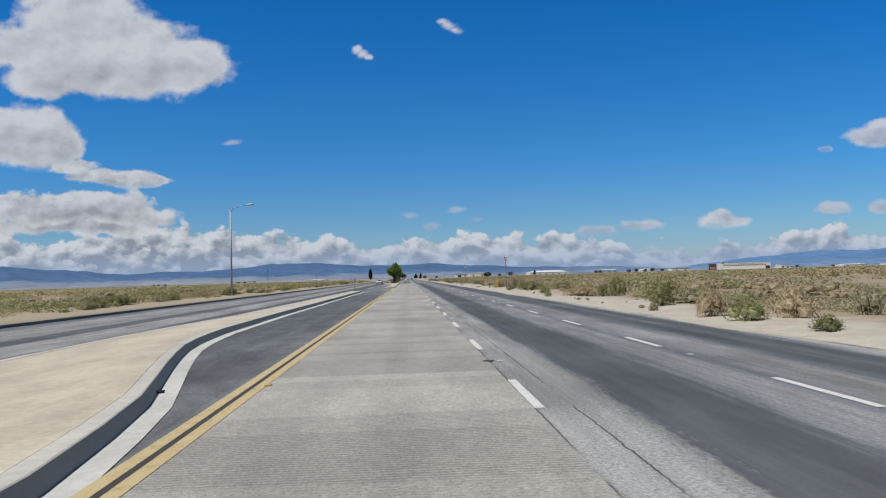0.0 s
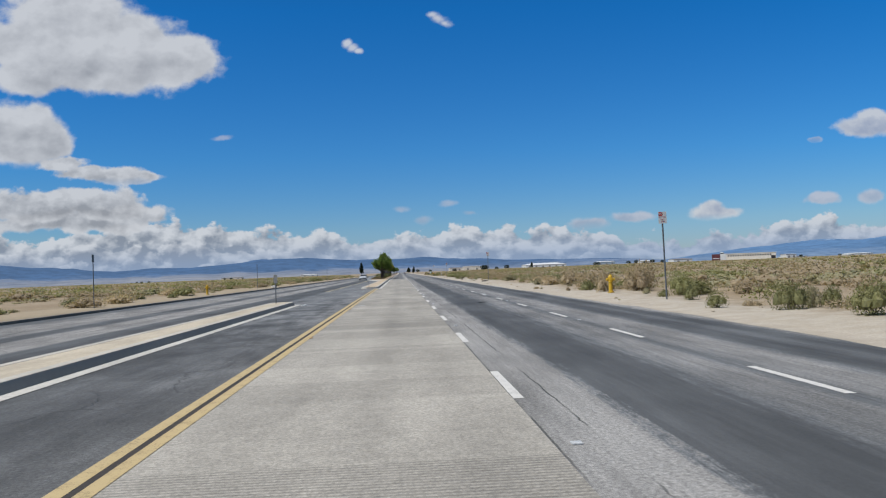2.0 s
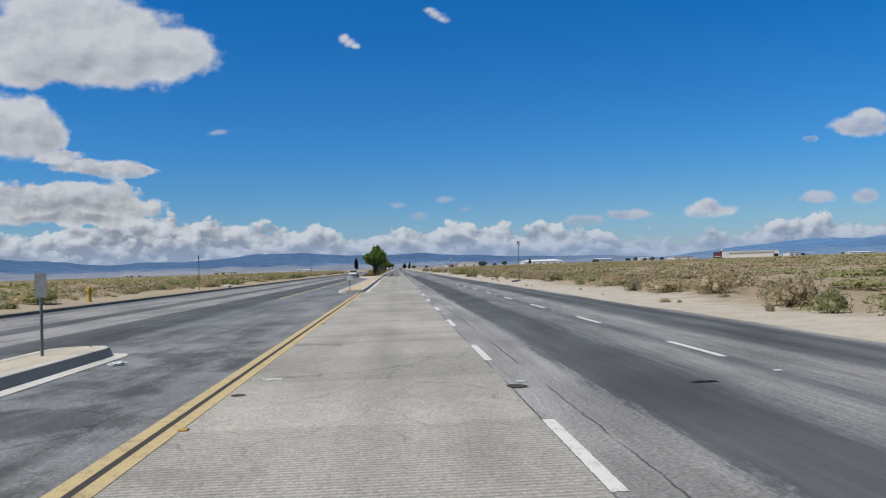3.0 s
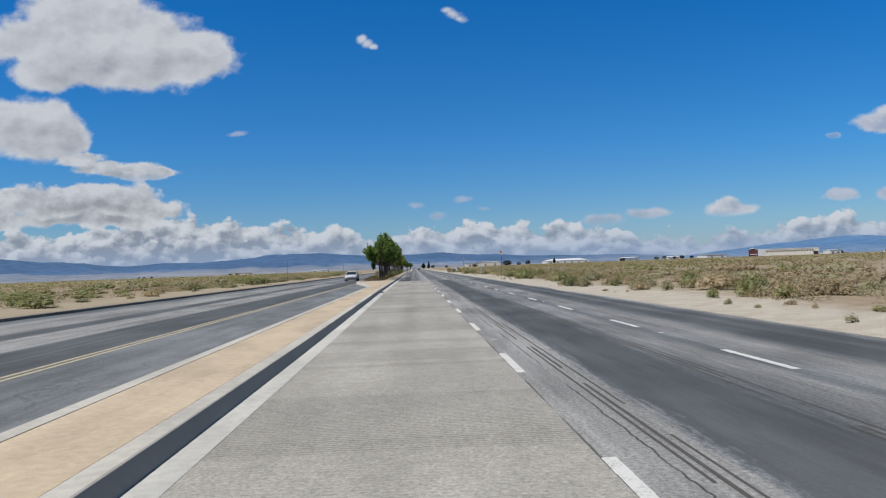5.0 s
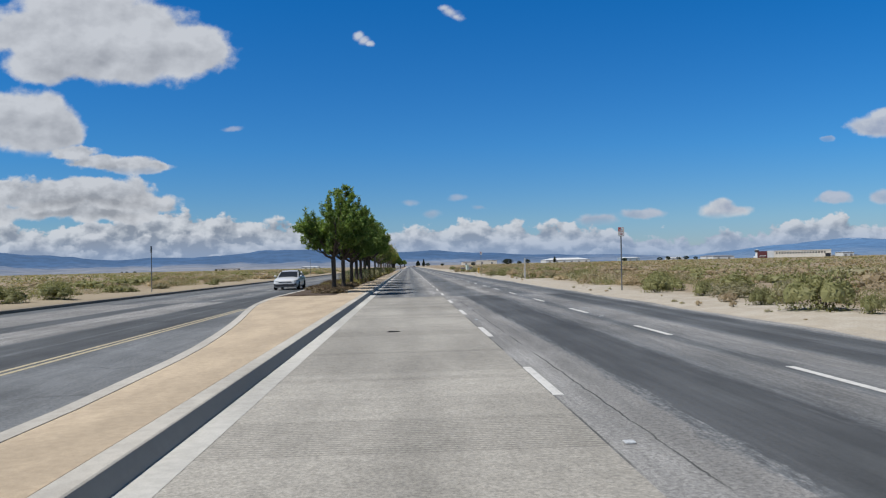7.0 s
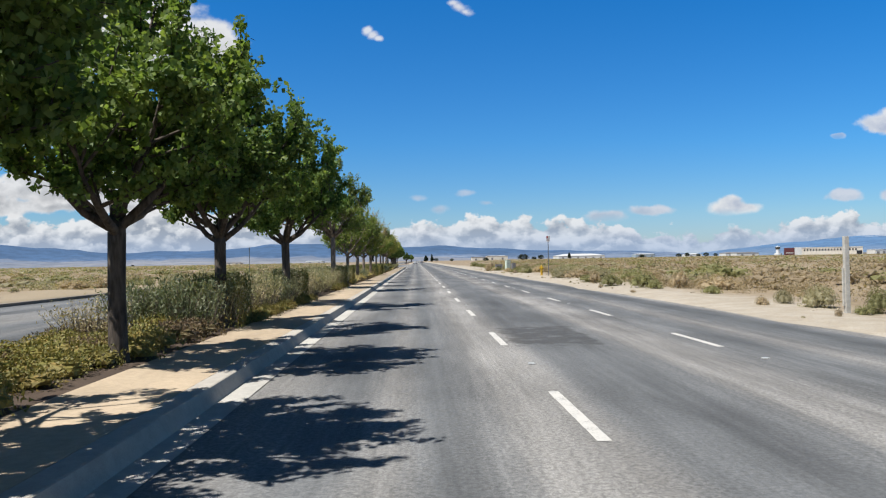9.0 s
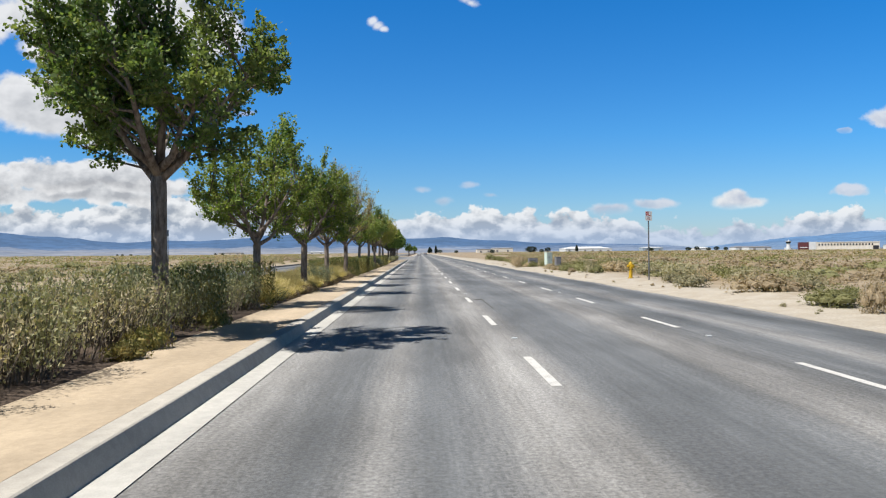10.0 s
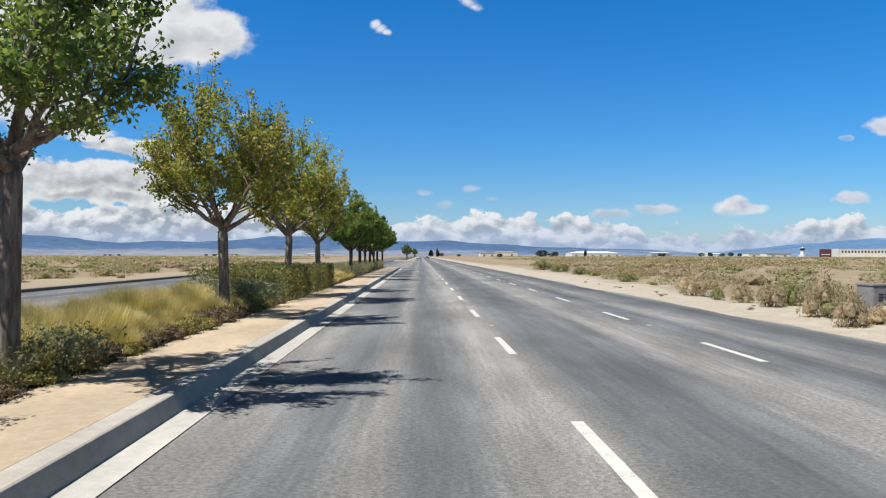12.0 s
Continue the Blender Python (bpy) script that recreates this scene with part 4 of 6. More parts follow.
# ------------------------------------------------------------ trees
def crown_tree(seed, radius, top, base, n_leaf, leaf_mat, leaf_len=0.10, limbs=6, shoots=6, wild=0.2, bare=0.0, wide=1.0):
    """Street tree: clear trunk, limbs rising in a vase, branches that fill the crown, and leafy shoots.
    wild: how far single shoots stand out of the crown; bare: how bare the top is."""
    rd = random.Random(seed)
    rs = np.random.RandomState(seed)
    wood = Geo()
    fork = base - 0.30
    cz, rz = (top + base) / 2 - 0.06 * (top - base), (top - base) / 2 * 1.06
    fat = min(1.08, radius / 2.1)

    def reach(p, d):
        """How far it is from p along d to the crown's outline."""
        q, e = Vector((p.x / radius, p.y / radius, (p.z - cz) / rz)), Vector((d.x / radius, d.y / radius, d.z / rz))
        a, b, c = e.dot(e), 2 * q.dot(e), q.dot(q) - 1
        disc = b * b - 4 * a * c
        if disc <= 0:
            return 0.3
        lump = 1 + 0.30 * noise.noise((d.x * 1.7 + seed, d.y * 1.7, d.z * 1.7))
        return max(0.25, (-b + math.sqrt(disc)) / (2 * a) * lump)

    lean = Vector((rd.uniform(-.07, .07), rd.uniform(-.07, .07), 0))
    pts = [Vector((0, 0, -.2)), Vector((0, 0, .04)), lean * .2 + Vector((0, 0, .3)), lean * .7 + Vector((.012, -.01, fork * .55)), lean + Vector((0, 0, fork - .12)), lean + Vector((0, 0, fork + .1))]
    wood.tube(pts, [r * fat for r in (0.21, 0.165, 0.132, 0.118, 0.122, 0.085)], 12)
    p0 = lean + Vector((0, 0, fork - .05))
    ends = []      # (foot, tip, leafiness) of every shoot
    spin = rd.uniform(0, 6.28)
    for i in range(limbs + 1):
        az = spin + 2 * math.pi * (i + rd.uniform(-.22, .22)) / limbs
        lead = i == limbs
        up = rd.uniform(.55, 1.15) if not lead else 4.0
        d = Vector((math.cos(az) * wide, math.sin(az) * wide, up)).normalized()
        s0 = p0 + Vector((0, 0, rd.uniform(-.10, .25)))
        far = reach(s0 + d * .2, d) * (.80 if not lead else .86)
        k1 = s0 + d * far * .30 + Vector((0, 0, -.06))
        k2 = s0 + d * far * .62 + Vector((rd.uniform(-.08, .08), rd.uniform(-.08, .08), .10))
        k3 = s0 + d * far + Vector((0, 0, .22))
        wood.tube([s0 - d * .1, k1, k2, k3], [r * fat for r in (.078, .056, .034, .010)], 8)
        line = [s0, k1, k2, k3]
        for j in range(9):
            t = .28 + .72 * (j + rd.random()) / 9
            u = t * 3
            a = int(min(2, u))
            s1 = line[a].lerp(line[a + 1], u - a)
            b = Vector((rd.gauss(0, 1), rd.gauss(0, 1), rd.uniform(-.15, 1.3))).normalized()
            b = (b + d * .45 + Vector((s1.x, s1.y, 0)) * .28 / radius).normalized()
            ln = reach(s1, b) * rd.uniform(.62, .98)
            ln = min(ln, radius * .85)
            e = s1 + b * ln
            m = s1.lerp(e, .5) + Vector((0, 0, -.05 * ln))
            wood.tube([s1, m, e], [r * fat for r in (.026, .017, .006)], 5, False)
            for _ in range(shoots):
                v = rd.uniform(.22, 1.0)
                f = s1.lerp(m, v * 2) if v < .5 else m.lerp(e, v * 2 - 1)
                w = (b * .7 + Vector((rd.gauss(0, .75), rd.gauss(0, .75), rd.gauss(.25, .6)))).normalized()
                out = math.sqrt((f.x / radius) ** 2 + (f.y / radius) ** 2 + ((f.z - cz) / rz) ** 2)
                n = rd.uniform(.24, .52) * (1.25 if out < .75 else .8)
                if rd.random() < wild and f.z > cz - .2 * rz:
                    w = (w * .45 + Vector((0, 0, .9))).normalized()
                    n *= 1.7
                g = f + w * n
                if g.z < base - .2:
                    g.z = base - .2 + rd.uniform(0, .15)
                wood.tube([f, f.lerp(g, .5) + Vector((rd.uniform(-.02, .02), rd.uniform(-.02, .02), 0)), g], [r * (.65 if bare > .5 else 1.0) for r in (.009, .006, .003)], 4, False)
                high = (g.z - base) / (top - base)
                full = rd.uniform(.5, 1.5)
                if bare and rd.random() < bare * min(1.0, max(0.0, high * 1.7 - .12)):
                    full *= .10
                ends.append((f, g, full * n))
            ends.append((m, e, .8 * ln * .5))
    foot = np.array([tuple(a) for a, _, _ in ends])
    tip = np.array([tuple(b) for _, b, _ in ends])
    wgt = np.array([c for _, _, c in ends])
    pick = rs.choice(len(ends), n_leaf, p=wgt / wgt.sum())
    t = rs.uniform(.08, 1.06, (n_leaf, 1))
    c = foot[pick] * (1 - t) + tip[pick] * t + np.clip(rs.normal(size=(n_leaf, 3)), -1.8, 1.8) * np.array([.062, .062, .052])
    q = leaves(rs, c, leaf_len, leaf_len * .74, .35, 4)
    return wood.mesh("trunk", BARK if leaf_mat == LEAF_DARK else PALE_BARK, True), leaf_mesh("crown", q, leaf_mat)


def tree(meshes, at, rz, scale, label, group=""):
    t = thing("street_tree", label, "tree", group, at=at, rz=rz)
    t.scale = scale if isinstance(scale, tuple) else (scale, scale, scale)
    part("trunk", meshes[0], None, t, "brown ridged bark")
    part("crown", meshes[1], None, t)
    return t


FULL = [crown_tree(11, 2.2, 6.15, 2.35, 33000, LEAF_DARK, .098, 7, 8, .07), crown_tree(12, 2.1, 6.05, 2.3, 33000, LEAF_DARK, .098, 7, 8, .08), crown_tree(13, 2.25, 6.3, 2.3, 33000, LEAF_DARK, .098, 7, 8, .12)]
BIG = crown_tree(26, 2.3, 7.2, 3.1, 36000, LEAF_SOFT, .080, 8, 9, .15)
WIDE = crown_tree(27, 1.95, 5.7, 2.75, 17000, LEAF_SOFT, .070, 6, 7, .2, 0.0, 1.1)
SLIM = crown_tree(25, 1.5, 4.6, 2.35, 20000, LEAF_MID, .068, 6, 7, .16)
THIN = [crown_tree(21, 2.0, 5.45, 2.15, 20000, LEAF_MID, .074, 6, 7, .26), crown_tree(22, 1.8, 5.3, 2.2, 19000, LEAF_MID, .074, 6, 7, .24),
        crown_tree(24, 1.9, 5.75, 2.35, 21000, LEAF_GOLD, .072, 6, 8, .5, .35)]
FAR = crown_tree(12, 2.05, 6.0, 2.3, 8000, LEAF_DARK, .17, 5, 5, .1)
BARE = [crown_tree(31, 1.75, 6.0, 2.15, 9000, LEAF_RUSSET, .062, 7, 11, .85, .62, .62)]
GREEN_L = "leafy street tree with dark green rounded crown in a planted median"
THIN_L = "street tree with an open yellow-green crown in a planted median"
GOLD_L = "street tree with a thin yellowing crown in a planted median"
BARE_L = "half-bare street tree with sparse pale leaves on upright twigs"
for i, (y, proto, sc, lab) in enumerate([
        (215.8, FULL[0], 1.0, GREEN_L), (222, FULL[1], 1.03, GREEN_L), (228.5, FULL[2], .95, GREEN_L), (234, FULL[0], .95, GREEN_L), (239.3, FULL[1], 1.04, GREEN_L),
        (245, FULL[0], 1.0, GREEN_L), (253.4, FULL[2], (1.04, 1.04, 1.12), GREEN_L), (268, BIG, 1.0, GREEN_L), (275, THIN[1], .95, THIN_L), (283.3, THIN[0], (1.04, 1.04, .97), THIN_L),
        (290.4, THIN[1], 1.0, THIN_L), (298.9, BARE[0], (1.18, 1.18, 1.12), BARE_L), (308.8, SLIM, (1.08, 1.08, .97), THIN_L), (318.7, WIDE, 1.0, THIN_L), (327.7, THIN[2], (1.04, 1.04, 1.0), GOLD_L),
        (335.7, THIN[2], (1.1, 1.1, 1.04), GOLD_L), (343, THIN[2], (1.05, 1.05, .97), GOLD_L), (358.6, FULL[1], .92, GREEN_L), (365.6, FULL[0], .9, GREEN_L), (371, FAR, .9, GREEN_L),
        (376.5, FAR, .95, GREEN_L), (382, FAR, .9, GREEN_L), (388, FAR, .95, GREEN_L), (398, FAR, .95, GREEN_L)]):
    tree(proto, (-5.97, y, 0.12), (i * 137.5) % 360, sc, lab, "trees along the median")
for i, y in enumerate((560, 585, 905, 930, 955, 980, 1010)):
    tree(FAR, (-6.2, y, 0.1), i * 100, 1.25 if y > 900 else 0.9, "distant dark green street tree", "distant trees")


# ------------------------------------------------------------ shrubs, hedges, grasses
def dome_faces(rs, at, rad, flat, nu, nv):
    """Triangles of one lumpy rounded mass."""
    grid = np.zeros((nv + 1, nu, 3))
    for i in range(nv + 1):
        el = -.35 + (math.pi / 2 + .35) * i / nv
        for j in range(nu):
            az = 2 * math.pi * (j + .5 * (i % 2)) / nu
            grid[i, j] = (math.cos(el) * math.cos(az), math.cos(el) * math.sin(az), math.sin(el) * flat)
    grid *= 1 + rs.normal(size=(nv + 1, nu, 1)) * .09
    grid[nv] = (0, 0, flat)
    grid = grid * rad + np.asarray(at)
    out = []
    for i in range(nv):
        for j in range(nu):
            a, b, c, d = grid[i, j], grid[i, (j + 1) % nu], grid[i + 1, (j + 1) % nu], grid[i + 1, j]
            out.append((a, b, d))
            if i < nv - 1:
                out.append((b, c, d))
    return np.array(out)


def bush_leaves(seed, r, h, n, ln, wd, clumps=7, boxy=False, core=(7, 3)):
    """Rounded lobes, each dense inside and covered with leaves and outward tips."""
    rs = np.random.RandomState(seed)
    if boxy:
        p = np.column_stack([rs.uniform(-1, 1, (n, 2)), rs.uniform(0, 1, n)])
        side = rs.randint(0, 5, n)
        e = rs.uniform(.86, 1.04, n)
        p[side == 0, 0] = e[side == 0]
        p[side == 1, 0] = -e[side == 1]
        p[side == 2, 1] = e[side == 2]
        p[side == 3, 1] = -e[side == 3]
        p[side == 4, 2] = e[side == 4]
        p += rs.normal(size=(n, 3)) * .05
        p[:, 2] = np.clip(p[:, 2], 0.02, 1.08)
        q = leaves(rs, p * np.array([r, r, h]), ln, wd, -.4)
    else:
        az = 2.4 * np.arange(clumps) + rs.uniform(-.5, .5, clumps)
        far = np.sqrt((np.arange(clumps) + .3) / clumps) * .68
        rad = rs.uniform(.34, .52, clumps) * (1.5 if clumps < 3 else 1.15 if clumps < 5 else 1.0)
        cz = np.clip(.58 - .48 * far + rs.uniform(-.1, .1, clumps), .08, .62)
        cen = np.column_stack([np.cos(az) * far, np.sin(az) * far, cz])
        pick = rs.choice(clumps, n, p=rad ** 2 / (rad ** 2).sum())
        d = rs.normal(size=(n, 3))
        d[:, 2] += .12
        d /= np.linalg.norm(d, axis=1)[:, None]
        p = cen[pick] + d * (rad[pick] * rs.uniform(.86, 1.12, n))[:, None]
        size = np.array([r, r, h])
        # half of the blades lie over the lobe, half stand out as tips
        tip = rs.uniform(size=n) < .5
        nrm = d + rs.normal(size=(n, 3)) * .45
        ta = np.cross(nrm, rs.normal(size=(n, 3)))
        ta /= np.linalg.norm(ta, axis=1)[:, None] + 1e-9
        tb = np.cross(nrm, ta)
        tb /= np.linalg.norm(tb, axis=1)[:, None] + 1e-9
        g = rs.uniform(.7, 1.3, (n, 1))
        q = np.stack([-ta * ln * .45 * g + tb * wd * .62 * g, ta * ln * .6 * g, -ta * ln * .45 * g - tb * wd * .62 * g], 1)
        axis = d + rs.normal(size=(n, 3)) * .38
        axis /= np.linalg.norm(axis, axis=1)[:, None]
        sd = np.cross(axis, rs.normal(size=(n, 3)))
        sd /= np.linalg.norm(sd, axis=1)[:, None] + 1e-9
        k = rs.uniform(.7, 1.35, (n, 1))
        spike = np.stack([sd * wd * .5 * k - axis * ln * .4 * k, axis * ln * .75 * k, -sd * wd * .5 * k - axis * ln * .4 * k], 1)
        q[tip] = spike[tip]
        q = q + (p * size)[:, None, :]
        if not core:
            return np.clip(q, [-9, -9, 0], None)
        body = np.concatenate([dome_faces(rs, cen[i], rad[i] * .58, 1.0, *core) for i in range(clumps)]) * size
        q = np.concatenate([q, body])
    q[:, :, 2] = np.clip(q[:, :, 2], 0.0, None)
    return q


def twig_shrub(seed, r, h, n_stem, per, ln, wd, m):
    """Upright twigs from one stool with small leaves along them, thicker towards the top."""
    rs = np.random.RandomState(seed)
    az, o = rs.uniform(0, 6.283, n_stem), np.sqrt(rs.uniform(0, 1, n_stem))
    foot = np.column_stack([np.cos(az) * o * r * .55, np.sin(az) * o * r * .55, np.zeros(n_stem)])
    top = np.column_stack([np.cos(az) * o * r, np.sin(az) * o * r, h * rs.uniform(.72, 1.04, n_stem) * (1 - .14 * o)])
    top[:, :2] += rs.normal(size=(n_stem, 2)) * .10
    wood = []
    for a, b in zip(foot, top):
        mid = (a + b) / 2 + rs.normal(size=3) * .04
        s1 = np.cross(b - a, rs.normal(size=3))
        s1 *= .009 / np.linalg.norm(s1)
        wood += [(a - s1, a + s1, mid + s1 * .8), (a - s1, mid + s1 * .8, mid - s1 * .8), (mid - s1 * .8, mid + s1 * .8, b)]
    t = np.clip(rs.uniform(.12, 1.0, (n_stem, per)) ** .75, 0, 1)[..., None]
    c = (foot[:, None] * (1 - t) + top[:, None] * t).reshape(-1, 3)
    c += rs.normal(size=c.shape) * np.array([.065, .065, .045])
    q = leaves(rs, c, ln, wd, -.7)
    q[:, :, 2] = np.clip(q[:, :, 2], 0.0, None)
    return leaf_mesh("branchwork", np.array(wood), TWIG), leaf_mesh("foliage", q, m)


def stems_geo(seed, r, h, n):
    rd = random.Random(seed)
    g = Geo()
    for _ in range(n):
        a, o = rd.uniform(0, 6.28), rd.uniform(.2, .85)
        e = Vector((math.cos(a) * r * o, math.sin(a) * r * o, h * rd.uniform(.5, .9)))
        g.tube([(0, 0, -.05), e * .5 + Vector((0, 0, h * .08)), e], [.009, .006, .003], 3, False)
    return g


def bush_proto(seed, r, h, n, ln, wd, m, clumps=14, boxy=False):
    return stems_geo(seed, r, h * .8, 16).mesh("branchwork", TWIG), leaf_mesh("foliage", bush_leaves(seed, r, h, n, ln, wd, clumps, boxy, (6, 3)), m)


def bush(name, proto, at, rz, scale, label, category="shrub", group=""):
    t = thing(name, label, category, group, at=at, rz=rz)
    t.scale = scale if isinstance(scale, tuple) else (scale, scale, scale)
    part("branchwork", proto[0], None, t)
    part("foliage", proto[1], None, t)
    return t


def grass_proto(seed, r, h, n, m):
    rs = np.random.RandomState(seed)
    az = rs.uniform(0, 6.283, n)
    o = rs.uniform(0, 1, n) ** .9
    hh = h * rs.uniform(.55, 1.05, n) * (1 - .25 * o)
    base = np.column_stack([np.cos(az) * o * r * .35, np.sin(az) * o * r * .35, np.zeros(n)])
    jit = rs.normal(size=(n, 2)) * r * .16
    tip = np.column_stack([np.cos(az) * o * r * .8 + jit[:, 0], np.sin(az) * o * r * .8 + jit[:, 1], hh])
    side = np.column_stack([-np.sin(az), np.cos(az), np.zeros(n)]) * rs.uniform(.005, .010, (n, 1))
    return leaf_mesh("tuft", np.stack([base - side, base + side, tip], 1), m)


def ground_z(x, y):
    d = (x - 7.2) if x > 0 else (-18.5 - x)
    z = (0.13 if x < 0 else 0.0) + 0.10 * min(1.0, d / 1.6)
    z += min(1.0, d / 3.0) * 0.20 * noise.fractal((x * 0.16, y * 0.16, 1.3), 1.0, 2.0, 3)
    return z + min(1.0, d / 300.0) * 1.2 * noise.noise((x * 0.004, y * 0.004, 4.0))


rd = random.Random(7)
HEDGE = {"dry": [twig_shrub(40 + i, .95, 1.0, 80, 17, .062, .030, HEDGE_DRY) for i in range(3)],
         "olive": [twig_shrub(50 + i, .95, 1.0, 85, 24, .064, .034, HEDGE_OLIVE) for i in range(3)],
         "dusk": [twig_shrub(45 + i, .95, 1.0, 95, 26, .070, .038, HEDGE_DUSK) for i in range(3)],
         "green": [bush_proto(60 + i, .95, 1.0, 2900, .066, .042, HEDGE_GREEN, 20, True) for i in range(2)]}
GRASS = [grass_proto(70 + i, .9, .82, 1500, GRASS_GOLD) for i in range(3)]
COVERS = [bush_proto(80 + i, .8, .4, 1300, .05, .035, COVER, 9) for i in range(2)]


def hedge_row(y0, y1, kind, h, label, step=1.15, xs=(-6.28, -7.6)):
    y = y0
    while y < y1:
        for x in xs:
            s = rd.uniform(.9, 1.12)
            bush("hedge_shrub", rd.choice(HEDGE[kind]), (x + rd.uniform(-.1, .1), y + rd.uniform(-.15, .15), .18), rd.choice((0, 90, 180, 270)) if kind == "green" else rd.uniform(0, 360),
                 (s * .82, s * .82, h * (rd.uniform(.95, 1.04) if kind == "green" else rd.uniform(.86, 1.06))), label, "hedge", "hedge in the median")
        y += step


def grass_row(y0, y1, step=1.05):
    y = y0
    while y < y1:
        for x in (-5.95, -6.6, -7.4, -8.15):
            s = rd.uniform(.6, 1.12) * (.72 if x > -6 else 1.0)
            t = thing("grass_tuft", "golden ornamental grass tuft with fine seed heads", "grass", "grass tufts in the median",
                      at=(x + rd.uniform(-.15, .15), y + rd.uniform(-.25, .25), .18), rz=rd.uniform(0, 360))
            t.scale = (s, s, s)
            part("tuft", rd.choice(GRASS), None, t)
        y += step


DUSK_L = "dark grey-green hedge shrub with tangled twigs"
DRY_L, OLIVE_L, GREEN_H = "sparse dry grey-brown hedge shrub in mulch", "olive hedge shrub with greyish twigs", "clipped dark green hedge shrub with reddish tips"
RUSTY = [bush_proto(85 + i, .8, .42, 1300, .05, .032, RUST, 9) for i in range(2)]
COVER_L = "low olive-yellow ground cover plant with rusty tips"
for y in np.arange(214.6, 228, 1.35):
    for x in (-5.95, -6.9, -7.9) if y > 220 else (-5.95, -6.6):
        bush("low_shrub", rd.choice(RUSTY), (x + rd.uniform(-.2, .2), y + rd.uniform(-.2, .2), .16), rd.uniform(0, 360), (.8, .9, rd.uniform(.55, 1.05)),
             "low reddish-brown shrub in dark mulch under trees", "shrub", "low shrubs under the trees")
for y in np.arange(228.5, 243.5, 1.05):
    for x in (-6.2, -7.0, -7.9):
        kd = rd.choice((COVERS, COVERS, RUSTY))
        bush("ground_cover", rd.choice(kd), (x + rd.uniform(-.2, .2), y + rd.uniform(-.2, .2), .16), rd.uniform(0, 360), (.8, .8, rd.uniform(.75, 1.25)), COVER_L, "ground cover", "ground cover in the median")
# one leafless shrub, then the long hedge of dry and olive shrubs with dark clipped ones between
hedge_row(242.3, 243, "dry", .95, DRY_L, 1.2, (-7.7,))
for i, y in enumerate(np.arange(243.9, 275.0, 1.2)):
    kd = ("dusk", "olive", "dry", "olive", "dry", "dry", "olive")[i % 7] if y < 269 else "dusk" if i % 3 else "olive"
    for x in (-6.35, -7.55):
        hedge_row(y, y + .5, kd, 1.2 + .10 * math.sin(i * 2.3), {"dry": DRY_L, "olive": OLIVE_L, "dusk": DUSK_L}[kd], 1.0, (x,))
    if i % 3 == 1:
        other = "olive" if kd != "olive" else "dry"
        hedge_row(y + .5, y + .8, other, 1.12 + .12 * math.sin(i * 1.7), {"dry": DRY_L, "olive": OLIVE_L}[other], 1.0, (-6.2, -7.0))
for y in (245.2, 254.4, 269.6, 274.6):
    bush("hedge_shrub", HEDGE["green"][0], (-6.05, y, .16), 0, (.62, .66, 1.14), GREEN_H, "hedge", "hedge in the median")
for y in np.arange(246.5, 275, .95):
    if noise.noise((y * .45, 3.0, 0)) > (-.1 if y < 257 else .1):
        bush("ground_cover", rd.choice(COVERS), (-5.66 + rd.uniform(-.08, .05), y, .15), rd.uniform(0, 360), (.42, .55, rd.uniform(.6, 1.1)), COVER_L, "ground cover", "ground cover in the median")
# golden grasses with one dark shrub
grass_row(276.8, 299.6)
bush("dark_shrub", HEDGE["dusk"][0], (-6.05, 287.6, .15), 30, (.82, .9, .98), "dark green rounded shrub among grasses", "shrub")
bush("low_shrub", HEDGE["dusk"][1], (-6.0, 276.9, .15), 80, (.6, .7, .5), "low grey-blue shrub at the end of the hedge", "shrub")
for y in np.arange(277.6, 299.5, 1.0):
    if noise.noise((y * .5, 9.0, 0)) > -.05:
        bush("low_shrub", rd.choice(RUSTY), (-5.75 + rd.uniform(-.06, .05), y, .15), rd.uniform(0, 360), (.42, .6, rd.uniform(.5, .9)), "low reddish-brown shrub edging the grasses", "shrub", "low shrubs under the trees")
hedge_row(300.6, 317.4, "green", 1.02, GREEN_H, 1.3)
grass_row(318.5, 332)
for y in np.arange(317.9, 332.5, .85):
    bush("low_shrub" if noise.noise((y * .6, 4.0, 0)) > 0 else "ground_cover", rd.choice(RUSTY if noise.noise((y * .6, 4.0, 0)) > 0 else COVERS), (-5.75 + rd.uniform(-.06, .06), y, .15), rd.uniform(0, 360),
         (.45, .6, rd.uniform(.55, 1.0)), "low brownish plant edging the golden grasses", "shrub", "low shrubs under the trees")
hedge_row(318.6, 320.4, "dusk", .62, DUSK_L, 1.0, (-6.1,))
hedge_row(329.6, 331.5, "dusk", .9, DUSK_L, 1.2, (-6.0,))
hedge_row(333.5, 345, "green", 1.0, GREEN_H, 1.3)
grass_row(346.5, 356)
hedge_row(357, 398, "olive", 1.0, OLIVE_L, 1.9)

# desert brush beside the road: the nearest as plants of their own
KINDS = {"sagebrush": (SAGE, "grey-green sagebrush bush on sandy ground"), "dry_brush": (DRY, "dry straw-coloured desert bush on sandy ground"),
         "creosote_bush": (CREOSOTE, "dark olive creosote bush on sandy ground")}
PROTO = {k: [bush_proto(100 + 10 * j + i, .8, .62 if k != "creosote_bush" else .76, 1750, .058, .030, m[0], 9) for i in range(3)] for j, (k, m) in enumerate(KINDS.items())}
rd = random.Random(23)


def edge_right(y):
    return 9.9 + 1.0 * noise.noise((y * .06, 2.0, 0)) + 0.8 * noise.noise((y * .23, 7.0, 0))


TAKEN = []


